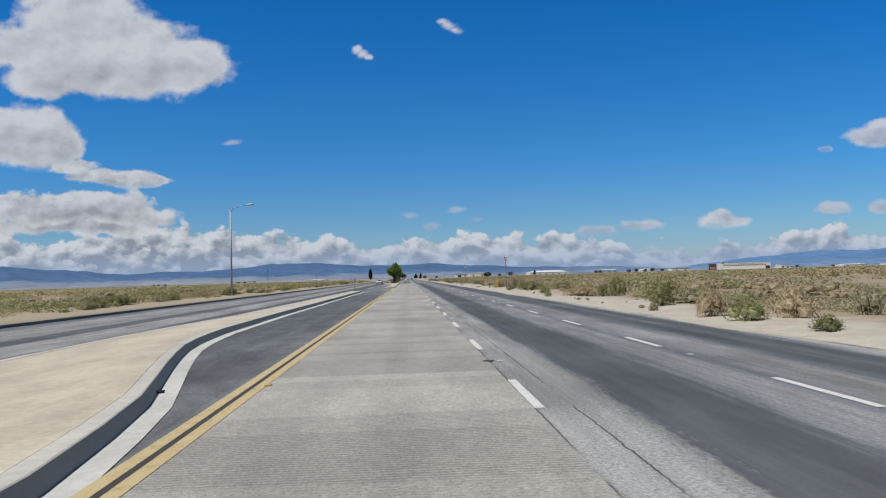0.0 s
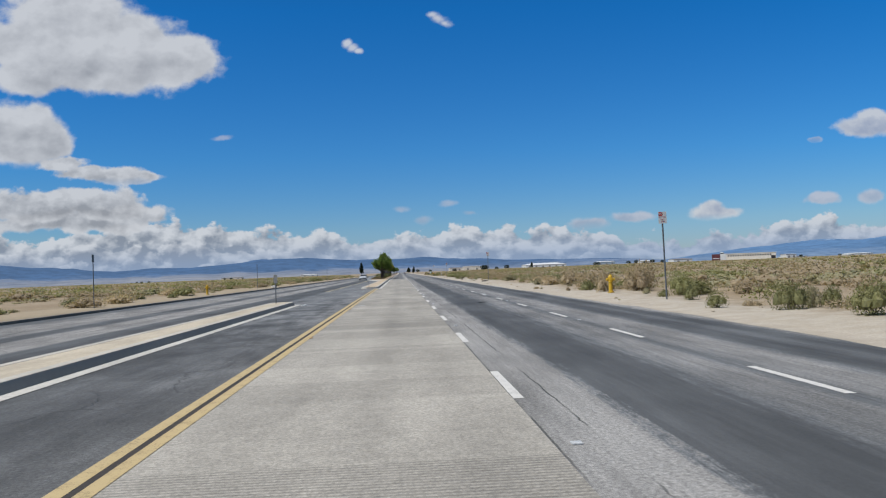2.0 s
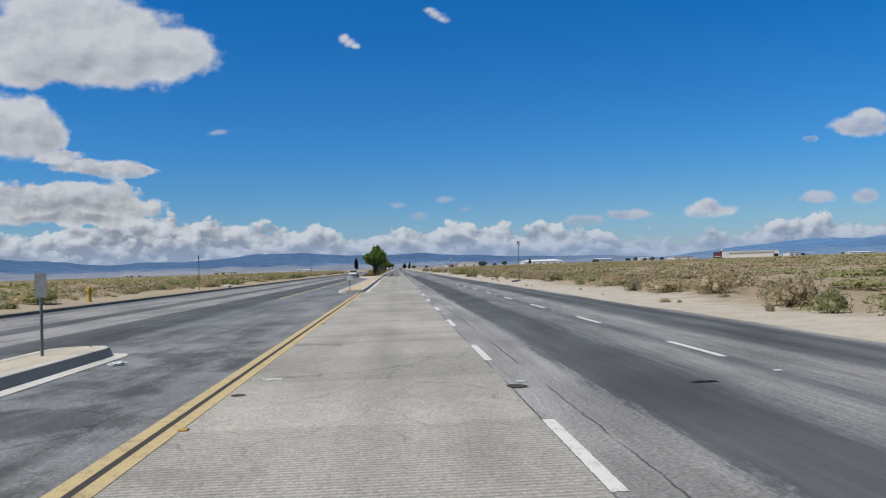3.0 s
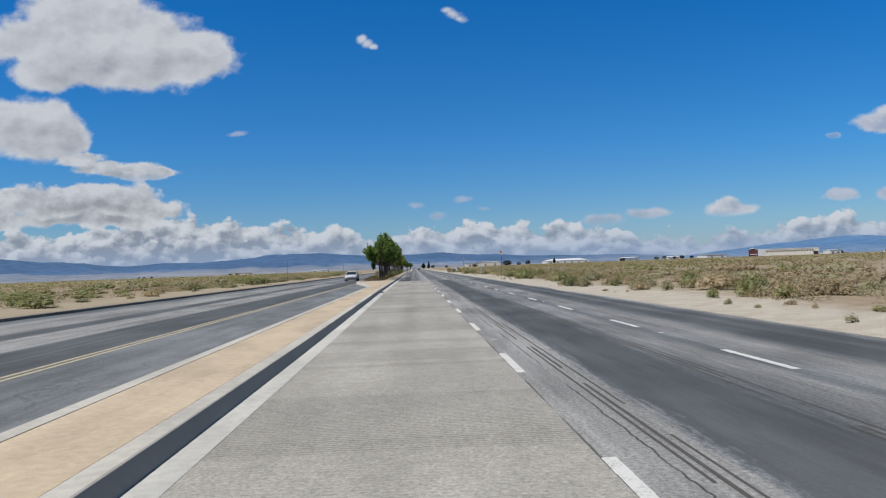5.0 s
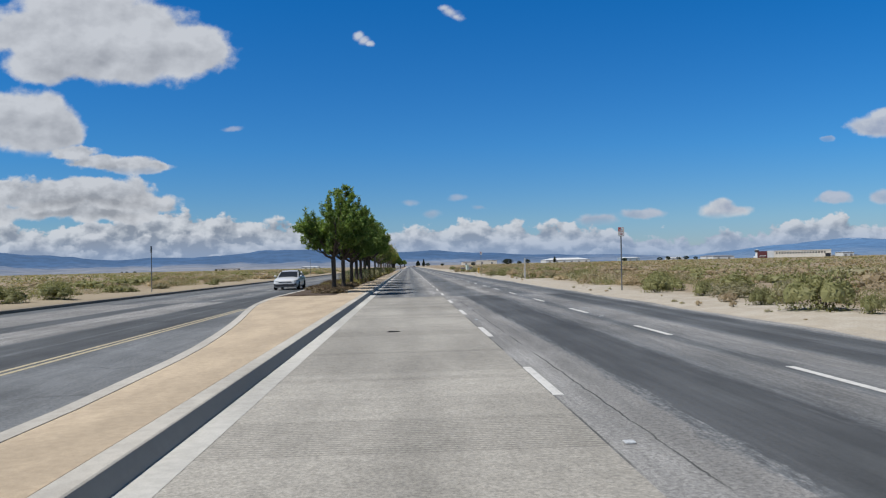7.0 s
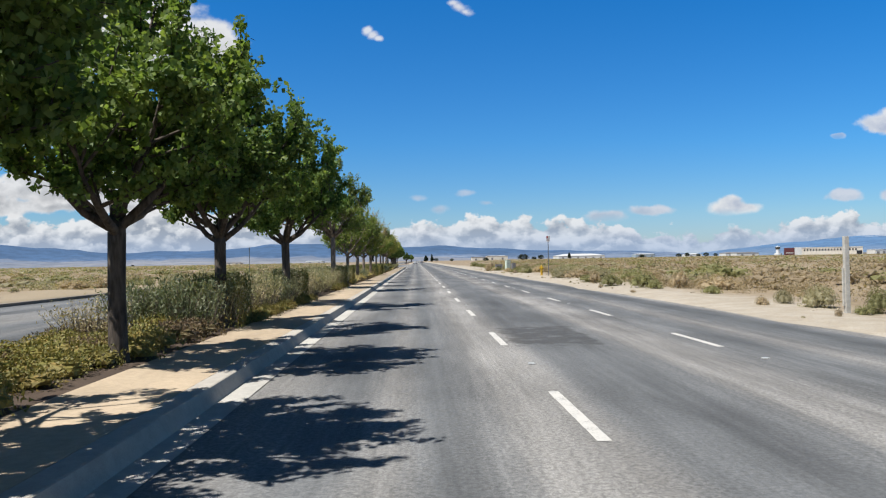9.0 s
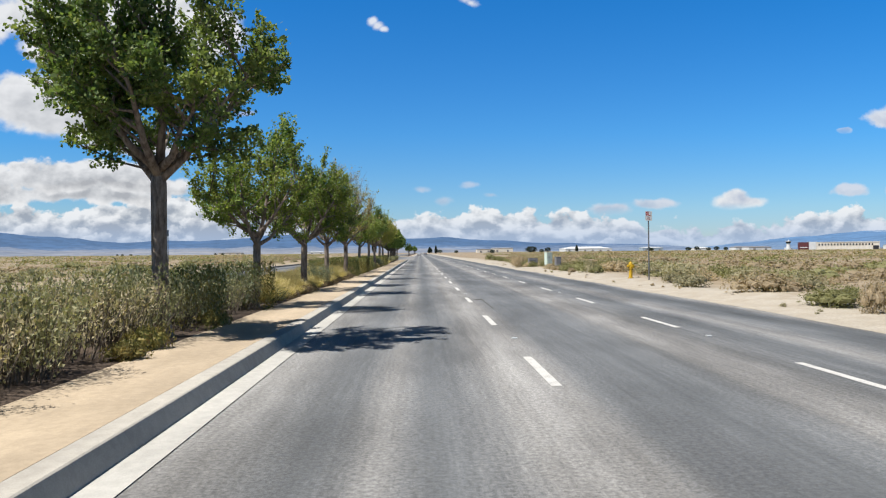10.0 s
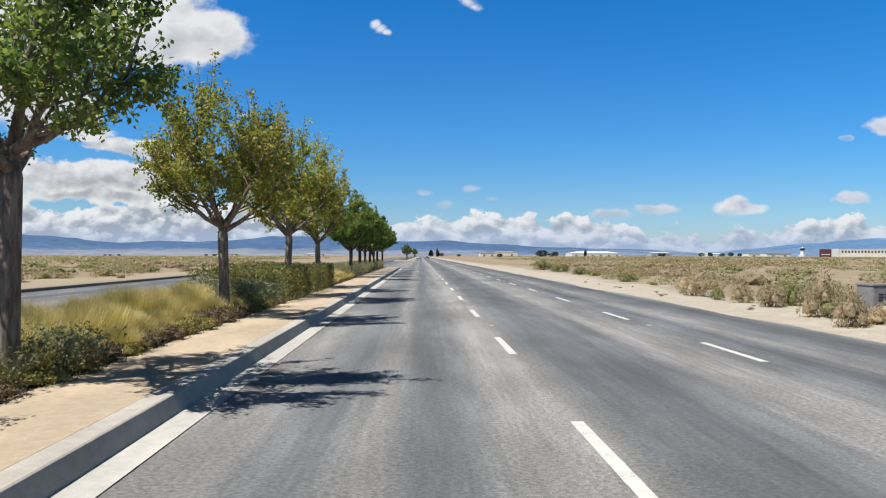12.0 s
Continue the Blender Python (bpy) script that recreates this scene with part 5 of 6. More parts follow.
def plants(k, rows):
    """Bushes that stand clear of the scrub: distance along the road, offset, width, height."""
    for y, x, w, h in rows:
        h0 = .76 if k == "creosote_bush" else .62
        w = max(w, h * .95)
        bush(k, PROTO[k][int(y * 7) % 3], (x, y, ground_z(x, y) - .03), (y * 77) % 360, (w / 1.5, w / 1.5, h * 1.05 / h0), KINDS[k][1], "bush", "desert bushes by the road")
        TAKEN.append((x, y))


plants("creosote_bush", [(8, 8.2, 0.8, 0.4), (12.5, 8.4, 1.2, 0.7), (21.8, 9.1, 1.2, 0.8), (25, 10.3, 1.7, 1.1), (36.5, 11.3, 1, 1.4),
                         (36.9, 10.6, 0.6, 0.9), (42.1, 8.1, 0.5, 0.4), (49.3, 9.2, 0.9, 0.7), (59.4, 9.9, 1, 0.9), (62.7, 9.7, 1, 0.9),
                         (62.9, 11, 0.6, 0.7), (65.3, 8.6, 0.7, 0.5), (70.1, 9.7, 0.6, 0.5), (73.3, 9.8, 0.5, 0.4), (75.2, 11.3, 1.2, 1.1),
                         (87.1, 10, 1, 0.8)])
plants("creosote_bush", [(147.4, 9.3, 0.5, 0.4), (147.4, 10.8, 1.4, 0.9), (155.6, 11.6, 1.1, 1), (162.3, 9.8, 0.9, 0.4), (168.9, 8.7, 1.6, 0.7),
                         (171.2, 11.7, 0.8, 0.5), (178.8, 10, 1.9, 0.8), (191.8, 9.6, 0.6, 0.6), (193.4, 9.3, 1.9, 1.2), (196.8, 9.3, 0.9, 0.7),
                         (203.7, 10.2, 0.9, 0.8), (207.4, 9.5, 1.4, 0.9), (247.3, 10.1, 0.5, 0.3), (247.5, 10.6, 0.4, 0.7), (257.7, 10.3, 0.8, 0.4),
                         (262.3, 9.5, 0.8, 0.5)])
plants("creosote_bush", [(264.4, 9.6, 1.5, 0.8), (267.5, 8.8, 1.3, 0.7), (274.5, 9.4, 1.7, 0.6), (301, 9.5, 0.9, 0.6), (303.8, 9.3, 1, 0.6),
                         (309.1, 9.3, 1.3, 0.5), (314.6, 10.3, 1.3, 0.8), (332.8, 9.8, 0.8, 0.8), (337.1, 9.3, 0.6, 0.5)])
plants("sagebrush", [(13.2, 12.5, 0.9, 1), (62.6, 11.3, 0.5, 0.3), (63.2, 10.6, 0.5, 0.7), (76.4, 10.1, 0.4, 0.3), (103.8, 10.1, 0.8, 0.6),
                     (144, 8.4, 0.3, 0.2), (154.1, 9.9, 0.6, 0.5), (158.1, 9.9, 1.1, 0.4), (165.1, 8.7, 0.9, 0.5), (197.3, 10.3, 1.1, 0.9),
                     (249.2, 10, 1, 0.7), (250.9, 9.8, 0.6, 0.5), (285.4, 9.5, 1.7, 0.7), (289, 10, 0.9, 0.5), (302.3, 9.4, 1, 0.9)])
plants("dry_brush", [(12.4, 9.8, 1.3, 1), (15.1, 8.4, 0.8, 1.2), (19.7, 8, 0.3, 0.4), (21.5, 8.1, 0.3, 0.2), (33.9, 8.1, 0.2, 0.1),
                     (41.1, 10.2, 2.2, 0.7), (79.7, 10.7, 1.8, 1.3), (80.6, 9.3, 0.9, 1.2), (81.7, 11.6, 2, 1.4), (88.8, 9.2, 0.3, 0.3),
                     (90.7, 11, 1.8, 1), (94.4, 8.2, 0.5, 0.2), (96.7, 11.1, 1.5, 1), (140.9, 9.5, 0.2, 0.2), (142.4, 9.6, 0.4, 0.2),
                     (145.9, 12.6, 2.2, 0.6)])
plants("dry_brush", [(156.5, 9.5, 1, 0.5), (166.9, 10.7, 1.1, 0.7), (171, 8.6, 0.8, 0.4), (199.5, 9.4, 0.7, 0.4), (246.2, 8.8, 0.2, 0.2),
                     (250.6, 9, 0.5, 0.3), (263.3, 11, 1, 0.9), (272.3, 9.1, 0.5, 0.8), (279.4, 9.8, 2.4, 0.7), (305.2, 8.7, 0.6, 0.4),
                     (326.4, 7.9, 0.5, 0.8), (328.7, 8.6, 1, 1.1), (332.4, 9, 0.9, 0.7), (335, 9.3, 0.8, 0.8), (339.6, 9.4, 1.4, 1.1)])
for y in np.arange(12, 384, 2.6):
    x = edge_right(y) + rd.uniform(.6, 2.8)
    if any(abs(x - a) < 1.3 and abs(y - q) < 1.5 for a, q in TAKEN) or (313 < y < 331 and x < 11.8):
        continue
    k = rd.choices(list(KINDS), (5, 4, 4))[0]
    s = rd.choice((.3, .5, .65, .9, 1.15, 1.35))
    bush(k, rd.choice(PROTO[k]), (x, y, ground_z(x, y) - .03), rd.uniform(0, 360), (s, s, s * rd.uniform(.75, 1.1)), KINDS[k][1], "bush", "desert bushes by the road")
for y in np.arange(34, 384, 3.6):
    x = -20.4 - rd.uniform(0, 3.5)
    k = rd.choices(list(KINDS), (3, 4, 6))[0]
    s = rd.choice((.4, .7, 1.0, 1.4))
    bush(k, rd.choice(PROTO[k]), (x, y, ground_z(x, y) - .03), rd.uniform(0, 360), (s, s, s * rd.uniform(.7, 1.0)), KINDS[k][1], "bush", "desert bushes by the road")

# the brush behind them, too many to count
rs = np.random.RandomState(5)
for k, (m, lab) in KINDS.items():
    lod = [[bush_leaves(200 + i, .8, .52, n, ln, wd, cl, False, co) for i in range(3)] for n, ln, wd, cl, co in
           ((380, .072, .042, 6, ()), (230, .082, .050, 6, (5, 2)), (66, .155, .095, 5, ()), (15, .36, .22, 3, ()))]
    out = []
    for level, (a, b, y0, y1, dens) in enumerate(((0, 4.5, 12, 375, .14), (4.5, 20, 15, 440, .095), (20, 80, 40, 640, .038), (80, 480, 120, 1500, .0065))):
        for sgn in (1, -1):
            wsp, lsp = b - a, y1 - y0
            cnt = int(wsp * lsp * dens * ({"dry_brush": 2.0, "sagebrush": .8, "creosote_bush": .62} if sgn > 0 else {"dry_brush": .85, "sagebrush": .60, "creosote_bush": .62})[k])
            dx, yy = rs.uniform(a, b, cnt), rs.uniform(y0, y1, cnt)
            for d, y in zip(dx, yy):
                x = edge_right(y) + .9 + d if sgn > 0 else -21.5 - d
                if noise.noise((x * .07, y * .07, {"sagebrush": 1.0, "dry_brush": 8.0}.get(k, 15.0))) < (.02 if level < 3 else -.12):
                    continue
                q = lod[level][rs.randint(3)]
                s, w = rs.choice((.45, .75, 1.1, 1.6)) * rs.uniform(.8, 1.2) * (1 + .3 * level), rs.uniform(0, 6.28)
                c, sn = math.cos(w), math.sin(w)
                p = q @ np.array([[c, sn, 0], [-sn, c, 0], [0, 0, 1]]) * np.array([s, s, s * rs.uniform(.7, 1.05) / (1 + .28 * level)])
                out.append(p + np.array([x, y, ground_z(x, y) - .02]))
    ob = new(k + "_field", leaf_mesh(k + "_field", np.concatenate(out), m))
    tagged(ob, lab.replace(" bush on sandy ground", " scrub covering the open desert"), "scrub", kind="stuff")
for x, y, k in ((8.95, 326.6, "dry_brush"), (10.7, 326.6, "sagebrush"), (9.3, 326.0, "creosote_bush"), (11.1, 317.7, "dry_brush"), (10.9, 323.2, "sagebrush"), (9.6, 315.6, "dry_brush"),
                (10.6, 320.4, "creosote_bush"), (11.2, 329, "dry_brush"), (10.3, 329.3, "dry_brush"), (9.7, 318.0, "dry_brush"), (10.9, 319.4, "dry_brush"), (9.75, 319.7, "dry_brush"), (10.1, 317.2, "sagebrush"), (10.8, 321.9, "creosote_bush"),
                (10.5, 322.4, "dry_brush"), (10.2, 324.4, "creosote_bush"), (10.9, 325.0, "dry_brush"), (8.9, 328.2, "creosote_bush"), (10.3, 327.4, "dry_brush"), (11.6, 320.6, "sagebrush"), (11.5, 323.9, "dry_brush"), (11.7, 326.8, "dry_brush")):
    bush(k, PROTO[k][int(y) % 3], (x, y, ground_z(x, y) - .03), y * 40, .8, KINDS[k][1], "bush", "desert bushes by the road")

# small weeds in the gravel along the edge of the asphalt
WEED = [bush_proto(300 + i, .5, .5, 130, .07, .03, m, 5) for i, m in enumerate((DRY, SAGE))]
rd = random.Random(77)
for i in range(64):
    y = rd.uniform(24, 372)
    x = 7.75 + abs(rd.gauss(0, .55))
    s = rd.uniform(.12, .34)
    bush("weed", WEED[i % 2], (x, y, ground_z(x, y) - .01), rd.uniform(0, 360), (s, s, s * rd.uniform(.7, 1.5)), "small dry weed in the sandy roadside gravel", "weed", "weeds on the verge")


# ------------------------------------------------------------ street furniture
def street_lamp(at):
    t = thing("street_lamp", "tall galvanised street lamp with a single curved arm", "street lamp", at=at)
    g = Geo()
    g.tube([(0, 0, 0.05), (0, 0, 4.5), (0, 0, 9.4)], [.115, .095, .07], 14)
    part("pole", g, LAMP_STEEL, t, smooth=True)
    g = Geo()
    g.lathe([(.24, -.3), (.24, .06), (.15, .075)], 14)
    part("base", g, KERB, t, "round concrete footing")
    g = Geo()
    g.tube([(0, 0, 9.2), (.35, -.05, 9.6), (1.0, -.12, 9.86), (1.9, -.2, 9.95)], [.05, .045, .04, .035], 10)
    part("arm", g, LAMP_STEEL, t, smooth=True)
    g = Geo()
    g.tube([(1.8, -.19, 9.95), (1.95, -.2, 9.96), (2.4, -.25, 9.97), (2.6, -.27, 9.97)], [.05, .10, .12, .05], 10)
    part("luminaire", g, POST_WHITE, t, "pale grey cobra-head luminaire", smooth=True)


street_lamp((-20.75, 72.8, .15))


def text_mesh(s, size, depth=0.0):
    c = bpy.data.curves.new("lettering", "FONT")
    c.body, c.size, c.align_x, c.align_y = s, size, "CENTER", "CENTER"
    tmp = bpy.data.objects.new("lettering", c)
    me = bpy.data.meshes.new_from_object(tmp)
    bpy.data.objects.remove(tmp)
    return me


def plate_geo(w, h, r, y, th=0.004):
    g = Geo()
    ring = []
    for cx, cz, a0 in ((w / 2 - r, h / 2 - r, 0), (-w / 2 + r, h / 2 - r, 90), (-w / 2 + r, -h / 2 + r, 180), (w / 2 - r, -h / 2 + r, 270)):
        for i in range(5):
            a = radians(a0 + 22.5 * i)
            ring.append((cx + r * math.cos(a), cz + r * math.sin(a)))
    n = len(ring)
    g.v = [(x, y, z) for x, z in ring] + [(x, y + th, z) for x, z in ring]
    g.f = [tuple(range(n)), tuple(reversed(range(n, 2 * n)))] + [(i, i + n, (i + 1) % n + n, (i + 1) % n) for i in range(n)]
    return g


LETTERS = {}


def parking_sign(at, top, rz=0, lean=0.0, front=True):
    """Square-tube post with a no-stopping plate; front: the lettered side faces the near road."""
    t = thing("no_stopping_sign", "white and red no-stopping sign on a thin steel post" if front else "thin steel sign post showing the grey back of its plate", "road sign", "no stopping signs", at=at, rz=rz)
    t.rotation_euler[1] = radians(lean)
    g = Geo()
    g.tube([(0, 0, -.3), (0, 0, top)], [.032, .032], 4)
    part("post", g, STEEL, t)
    y = -.04 if front else .036
    p = plate_geo(.33, .47, .03, y)
    for i, v in enumerate(p.v):
        p.v[i] = (v[0], v[1], v[2] + top - .19)
    plate = part("plate", p, SIGN_WHITE if front else STEEL, t)
    g = Geo()
    for z in (top - .05, top - .32):
        g.lathe([(.012, -.05), (.012, .04)], 8, "y", (0, 0, z))
    part("bolt", g, STEEL, t)
    if front:
        g = Geo()
        g.box(-.15, -.005, y - .003, y - .001, top - .125, top + .03)
        part("red_panel", g, SIGN_RED, plate)
        rows = (("NO", .125, -.077, -.047, SIGN_WHITE), ("STOPPING", .058, 0, -.17, SIGN_RED), ("ANY", .075, 0, -.26, SIGN_RED), ("TIME", .075, 0, -.345, SIGN_RED))
        for s, size, x, z, m in rows:
            if s not in LETTERS:
                LETTERS[s] = text_mesh(s, size)
                LETTERS[s].materials.append(m)
            ob = part("lettering", LETTERS[s], m, plate)
            ob.location, ob.rotation_euler = (x, y - .005, top + z), (radians(90), 0, 0)
    return t


for x, y, top, lean in ((9.1, 71.0, 3.42, -.6), (9.5, 134.0, 3.42, .5), (9.15, 211.6, 3.2, .6), (9.8, 291.7, 3.40, 0)):
    parking_sign((x, y, ground_z(x, y)), top, 0, lean)


def bare_post(at):
    t = thing("steel_post", "thin dark steel sign post beside the far kerb", "post", "roadside posts", at=at)
    g = Geo()
    g.tube([(0, 0, -.3), (0, 0, 3.15)], [.035, .035], 4)
    part("post", g, STEEL, t)
    g = Geo()
    g.box(-.008, .008, -.15, .15, 2.72, 3.17)
    part("plate", g, STEEL, t)


for x, y in ((-19.5, 87.0), (-19.5, 137.0), (-19.5, 226.0), (-19.5, 308.5)):
    bare_post((x, y, ground_z(x, y)))


def hydrant(at, rz=0):
    t = thing("fire_hydrant", "yellow cast-iron fire hydrant on the sandy roadside", "fire hydrant", "fire hydrants", at=at, rz=rz)
    g = Geo()
    g.lathe([(.14, -.1), (.14, .0), (.17, .005), (.17, .035), (.115, .04), (.10, .09), (.095, .44), (.125, .45), (.125, .48), (.10, .49)], 18)
    part("barrel", g, HYDRANT_YELLOW, t, smooth=False)
    g = Geo()
    g.lathe([(.105, .49), (.112, .54), (.112, .60), (.13, .605), (.13, .63), (.11, .635), (.10, .70), (.07, .745), (.03, .765), (.03, .80), (.001, .80)], 18)
    part("bonnet", g, HYDRANT_YELLOW, t)
    for axis, s, r in (("x", 1, .055), ("x", -1, .055), ("y", -1, .075)):
        g = Geo()
        g.lathe([(r, s * .08), (r, s * .16), (r * 1.25, s * .165), (r * 1.25, s * .205), (r * .5, s * .21), (r * .45, s * .235)], 14, axis, (0, 0, .565))
        part("outlet_cap", g, HYDRANT_YELLOW, t)
    g = Geo()
    for i in range(8):
        a = i * math.pi / 4
        g.lathe([(.012, .03), (.012, .055)], 6, "z", (.15 * math.cos(a), .15 * math.sin(a), 0))
    part("flange", g, STEEL, t)
    t.scale = (1.0, 1.0, 1.16)


for x, y, a in ((9.07, 78.7, 0), (9.63, 294.3, 20)):
    hydrant((x, y, ground_z(x, y)), a)
hydrant((-19.6, 113, ground_z(-19.6, 113)), 180)


def nose_sign(at, h, w, ph, rz, face, label):
    t = thing("median_sign", label, "road sign", at=at, rz=rz)
    g = Geo()
    g.tube([(0, 0, -.1), (0, 0, h)], [.03, .03], 4)
    part("post", g, STEEL, t)
    p = plate_geo(w, ph, .03, -.04)
    p.v = [(x, y, z + h - ph / 2 + .03) for x, y, z in p.v]
    part("plate", p, face, t)


nose_sign((-8.1, 82.3, .19), 1.5, .2, .45, 20, POST_WHITE, "small grey-backed sign on a steel post")
nose_sign((-4.75, 119.9, .19), .95, .42, .30, 0, SIGN_WHITE, "low white sign on a short post at the island nose")


def cabinet(at, w, d, h, rz, paint, label, louvres=False):
    t = thing("utility_cabinet", label, "utility cabinet", "utility cabinets", at=at, rz=rz)
    g = Geo()
    g.box(-w / 2 - .12, w / 2 + .12, -d / 2 - .12, d / 2 + .12, -.25, .06)
    part("pad", g, KERB, t, "concrete footing pad", bevel=.015)
    g = Geo()
    g.box(-w / 2, w / 2, -d / 2, d / 2, .06, h)
    part("body", g, paint, t, bevel=.012)
    g = Geo()
    g.box(-w / 2 - .02, w / 2 + .02, -d / 2 - .02, d / 2 + .02, h - .001, h + .045)
    part("lid", g, paint, t, bevel=.012)
    door = Geo()
    door.box(-w / 2 + .03, w / 2 - .03, -d / 2 - .015, -d / 2 - .001, .12, h - .06)
    dr = part("door", door, paint, t, bevel=.006)
    g = Geo()
    g.box(w / 2 - .10, w / 2 - .06, -d / 2 - .04, -d / 2 - .015, h * .5, h * .5 + .12)
    part("handle", g, STEEL, dr)
    g = Geo()
    g.box(-w / 2 - .012, -w / 2 - .001, -d / 2 + .04, d / 2 - .04, .12, h - .06)
    part("side_panel", g, paint, t, bevel=.005)
    if louvres:
        for r in range(3):
            for c in range(4):
                g = Geo()
                x = -w / 2 + .12 + c * (w - .24) / 4
                g.box(x, x + (w - .24) / 4 - .04, -d / 2 - .022, -d / 2 - .012, h * .55 + r * .07, h * .55 + r * .07 + .035)
                part("vent", g, DARK_TRIM, dr)
    else:
        g = Geo()
        g.box(-w * .3, w * .1, -d / 2 - .019, -d / 2 - .014, h * .72, h * .72 + .02)
        g.box(-w * .3, w * .02, -d / 2 - .019, -d / 2 - .014, h * .68, h * .68 + .014)
        part("notice", g, GREY_PAINT, dr)


cabinet((9.95, 321.3, ground_z(9.95, 321.3)), .54, .50, 1.38, 18, CABINET_PAINT, "tall pale green steel utility cabinet on a concrete pad")
cabinet((9.55, 327.9, ground_z(9.55, 327.9)), .86, .6, .78, 4, GREY_PAINT, "low grey ventilated utility cabinet among dry brush", True)
cabinet((10.35, 318.9, ground_z(10.35, 318.9)), .44, .42, 1.0, 10, GREY_PAINT, "narrow grey utility cabinet among dry brush")


def white_post(at):
    t = thing("marker_post", "weathered white square post standing in the sand", "post", at=at)
    g = Geo()
    g.box(-.06, .06, -.06, .06, -.3, 2.05)
    part("post", g, POST_WHITE, t, bevel=.012)
    g = Geo()
    g.box(-.115, -.06, -.03, .03, .2, 1.2)
    part("batten", g, POST_WHITE, t, bevel=.006)


white_post((9.85, 247.6, ground_z(9.85, 247.6)))


def litter(name, at, r, m, label, category, seed, stretch=(1, 1, 1)):
    bm = bmesh.new()
    bmesh.ops.create_icosphere(bm, subdivisions=3, radius=r)
    for v in bm.verts:
        k = 1 + .5 * noise.fractal(v.co * 2.2 / r + Vector((seed, 0, 0)), 1.0, 2.0, 3)
        v.co = Vector((v.co.x * stretch[0] * k, v.co.y * stretch[1] * k, max(-.3 * r, v.co.z * stretch[2] * k)))
    me = bpy.data.meshes.new(name)
    bm.to_mesh(me)
    bm.free()
    me.materials.append(m)
    ob = new(name, me)
    ob.location = at
    tagged(ob, label, category)


litter("plastic_bag", (-19.0, 146.0, .22), .28, SIGN_WHITE, "crumpled white plastic bag caught at the kerb", "litter", 3.0, (1.3, 1, .8))
litter("tyre_scrap", (8.75, 131, .08), .36, BLACK_RUBBER, "black torn tyre scrap on the sandy shoulder", "litter", 5.0, (1.2, 1.8, .35))
litter("tyre_scrap", (-3.80, 171.0, .03), .13, BLACK_RUBBER, "small black scrap lying in the concrete gutter", "litter", 8.0, (1.6, .5, .2))
litter("plastic_bottle", (-6.55, 81.8, .03), .07, SIGN_WHITE, "empty white plastic bottle lying beside the island", "litter", 11.0, (2.2, .7, .7))
litter("scrap", (-3.39, 79.2, .012), .06, SIGN_WHITE, "flat pale scrap lying on the concrete lane", "litter", 14.0, (2.6, .8, .25))
litter("scrap", (2.41, 77.4, .01), .06, BLACK_RUBBER, "thin dark rubber scrap on the asphalt", "litter", 16.0, (2.8, .6, .25))
litter("scrap", (-2.16, 192.0, .012), .09, BLACK_RUBBER, "small dark rubber scrap on the concrete lane", "litter", 19.0, (1.6, 1.2, .18))
litter("scrap", (-5.23, 2.35, .02), .05, BLACK_RUBBER, "small black scrap lying in the concrete gutter", "litter", 21.0, (1.2, 1.6, .6))
rd = random.Random(77)
for i in range(46):
    y = rd.uniform(-4, 350)
    x = rd.uniform(7.7, 10.2)
    r = rd.uniform(.03, .085)
    litter("stone", (x, y, ground_z(x, y) + r * .1), r, SAND, "small tan stone on the sandy verge", "stone", i * 1.7, (1.2, 1, .7))


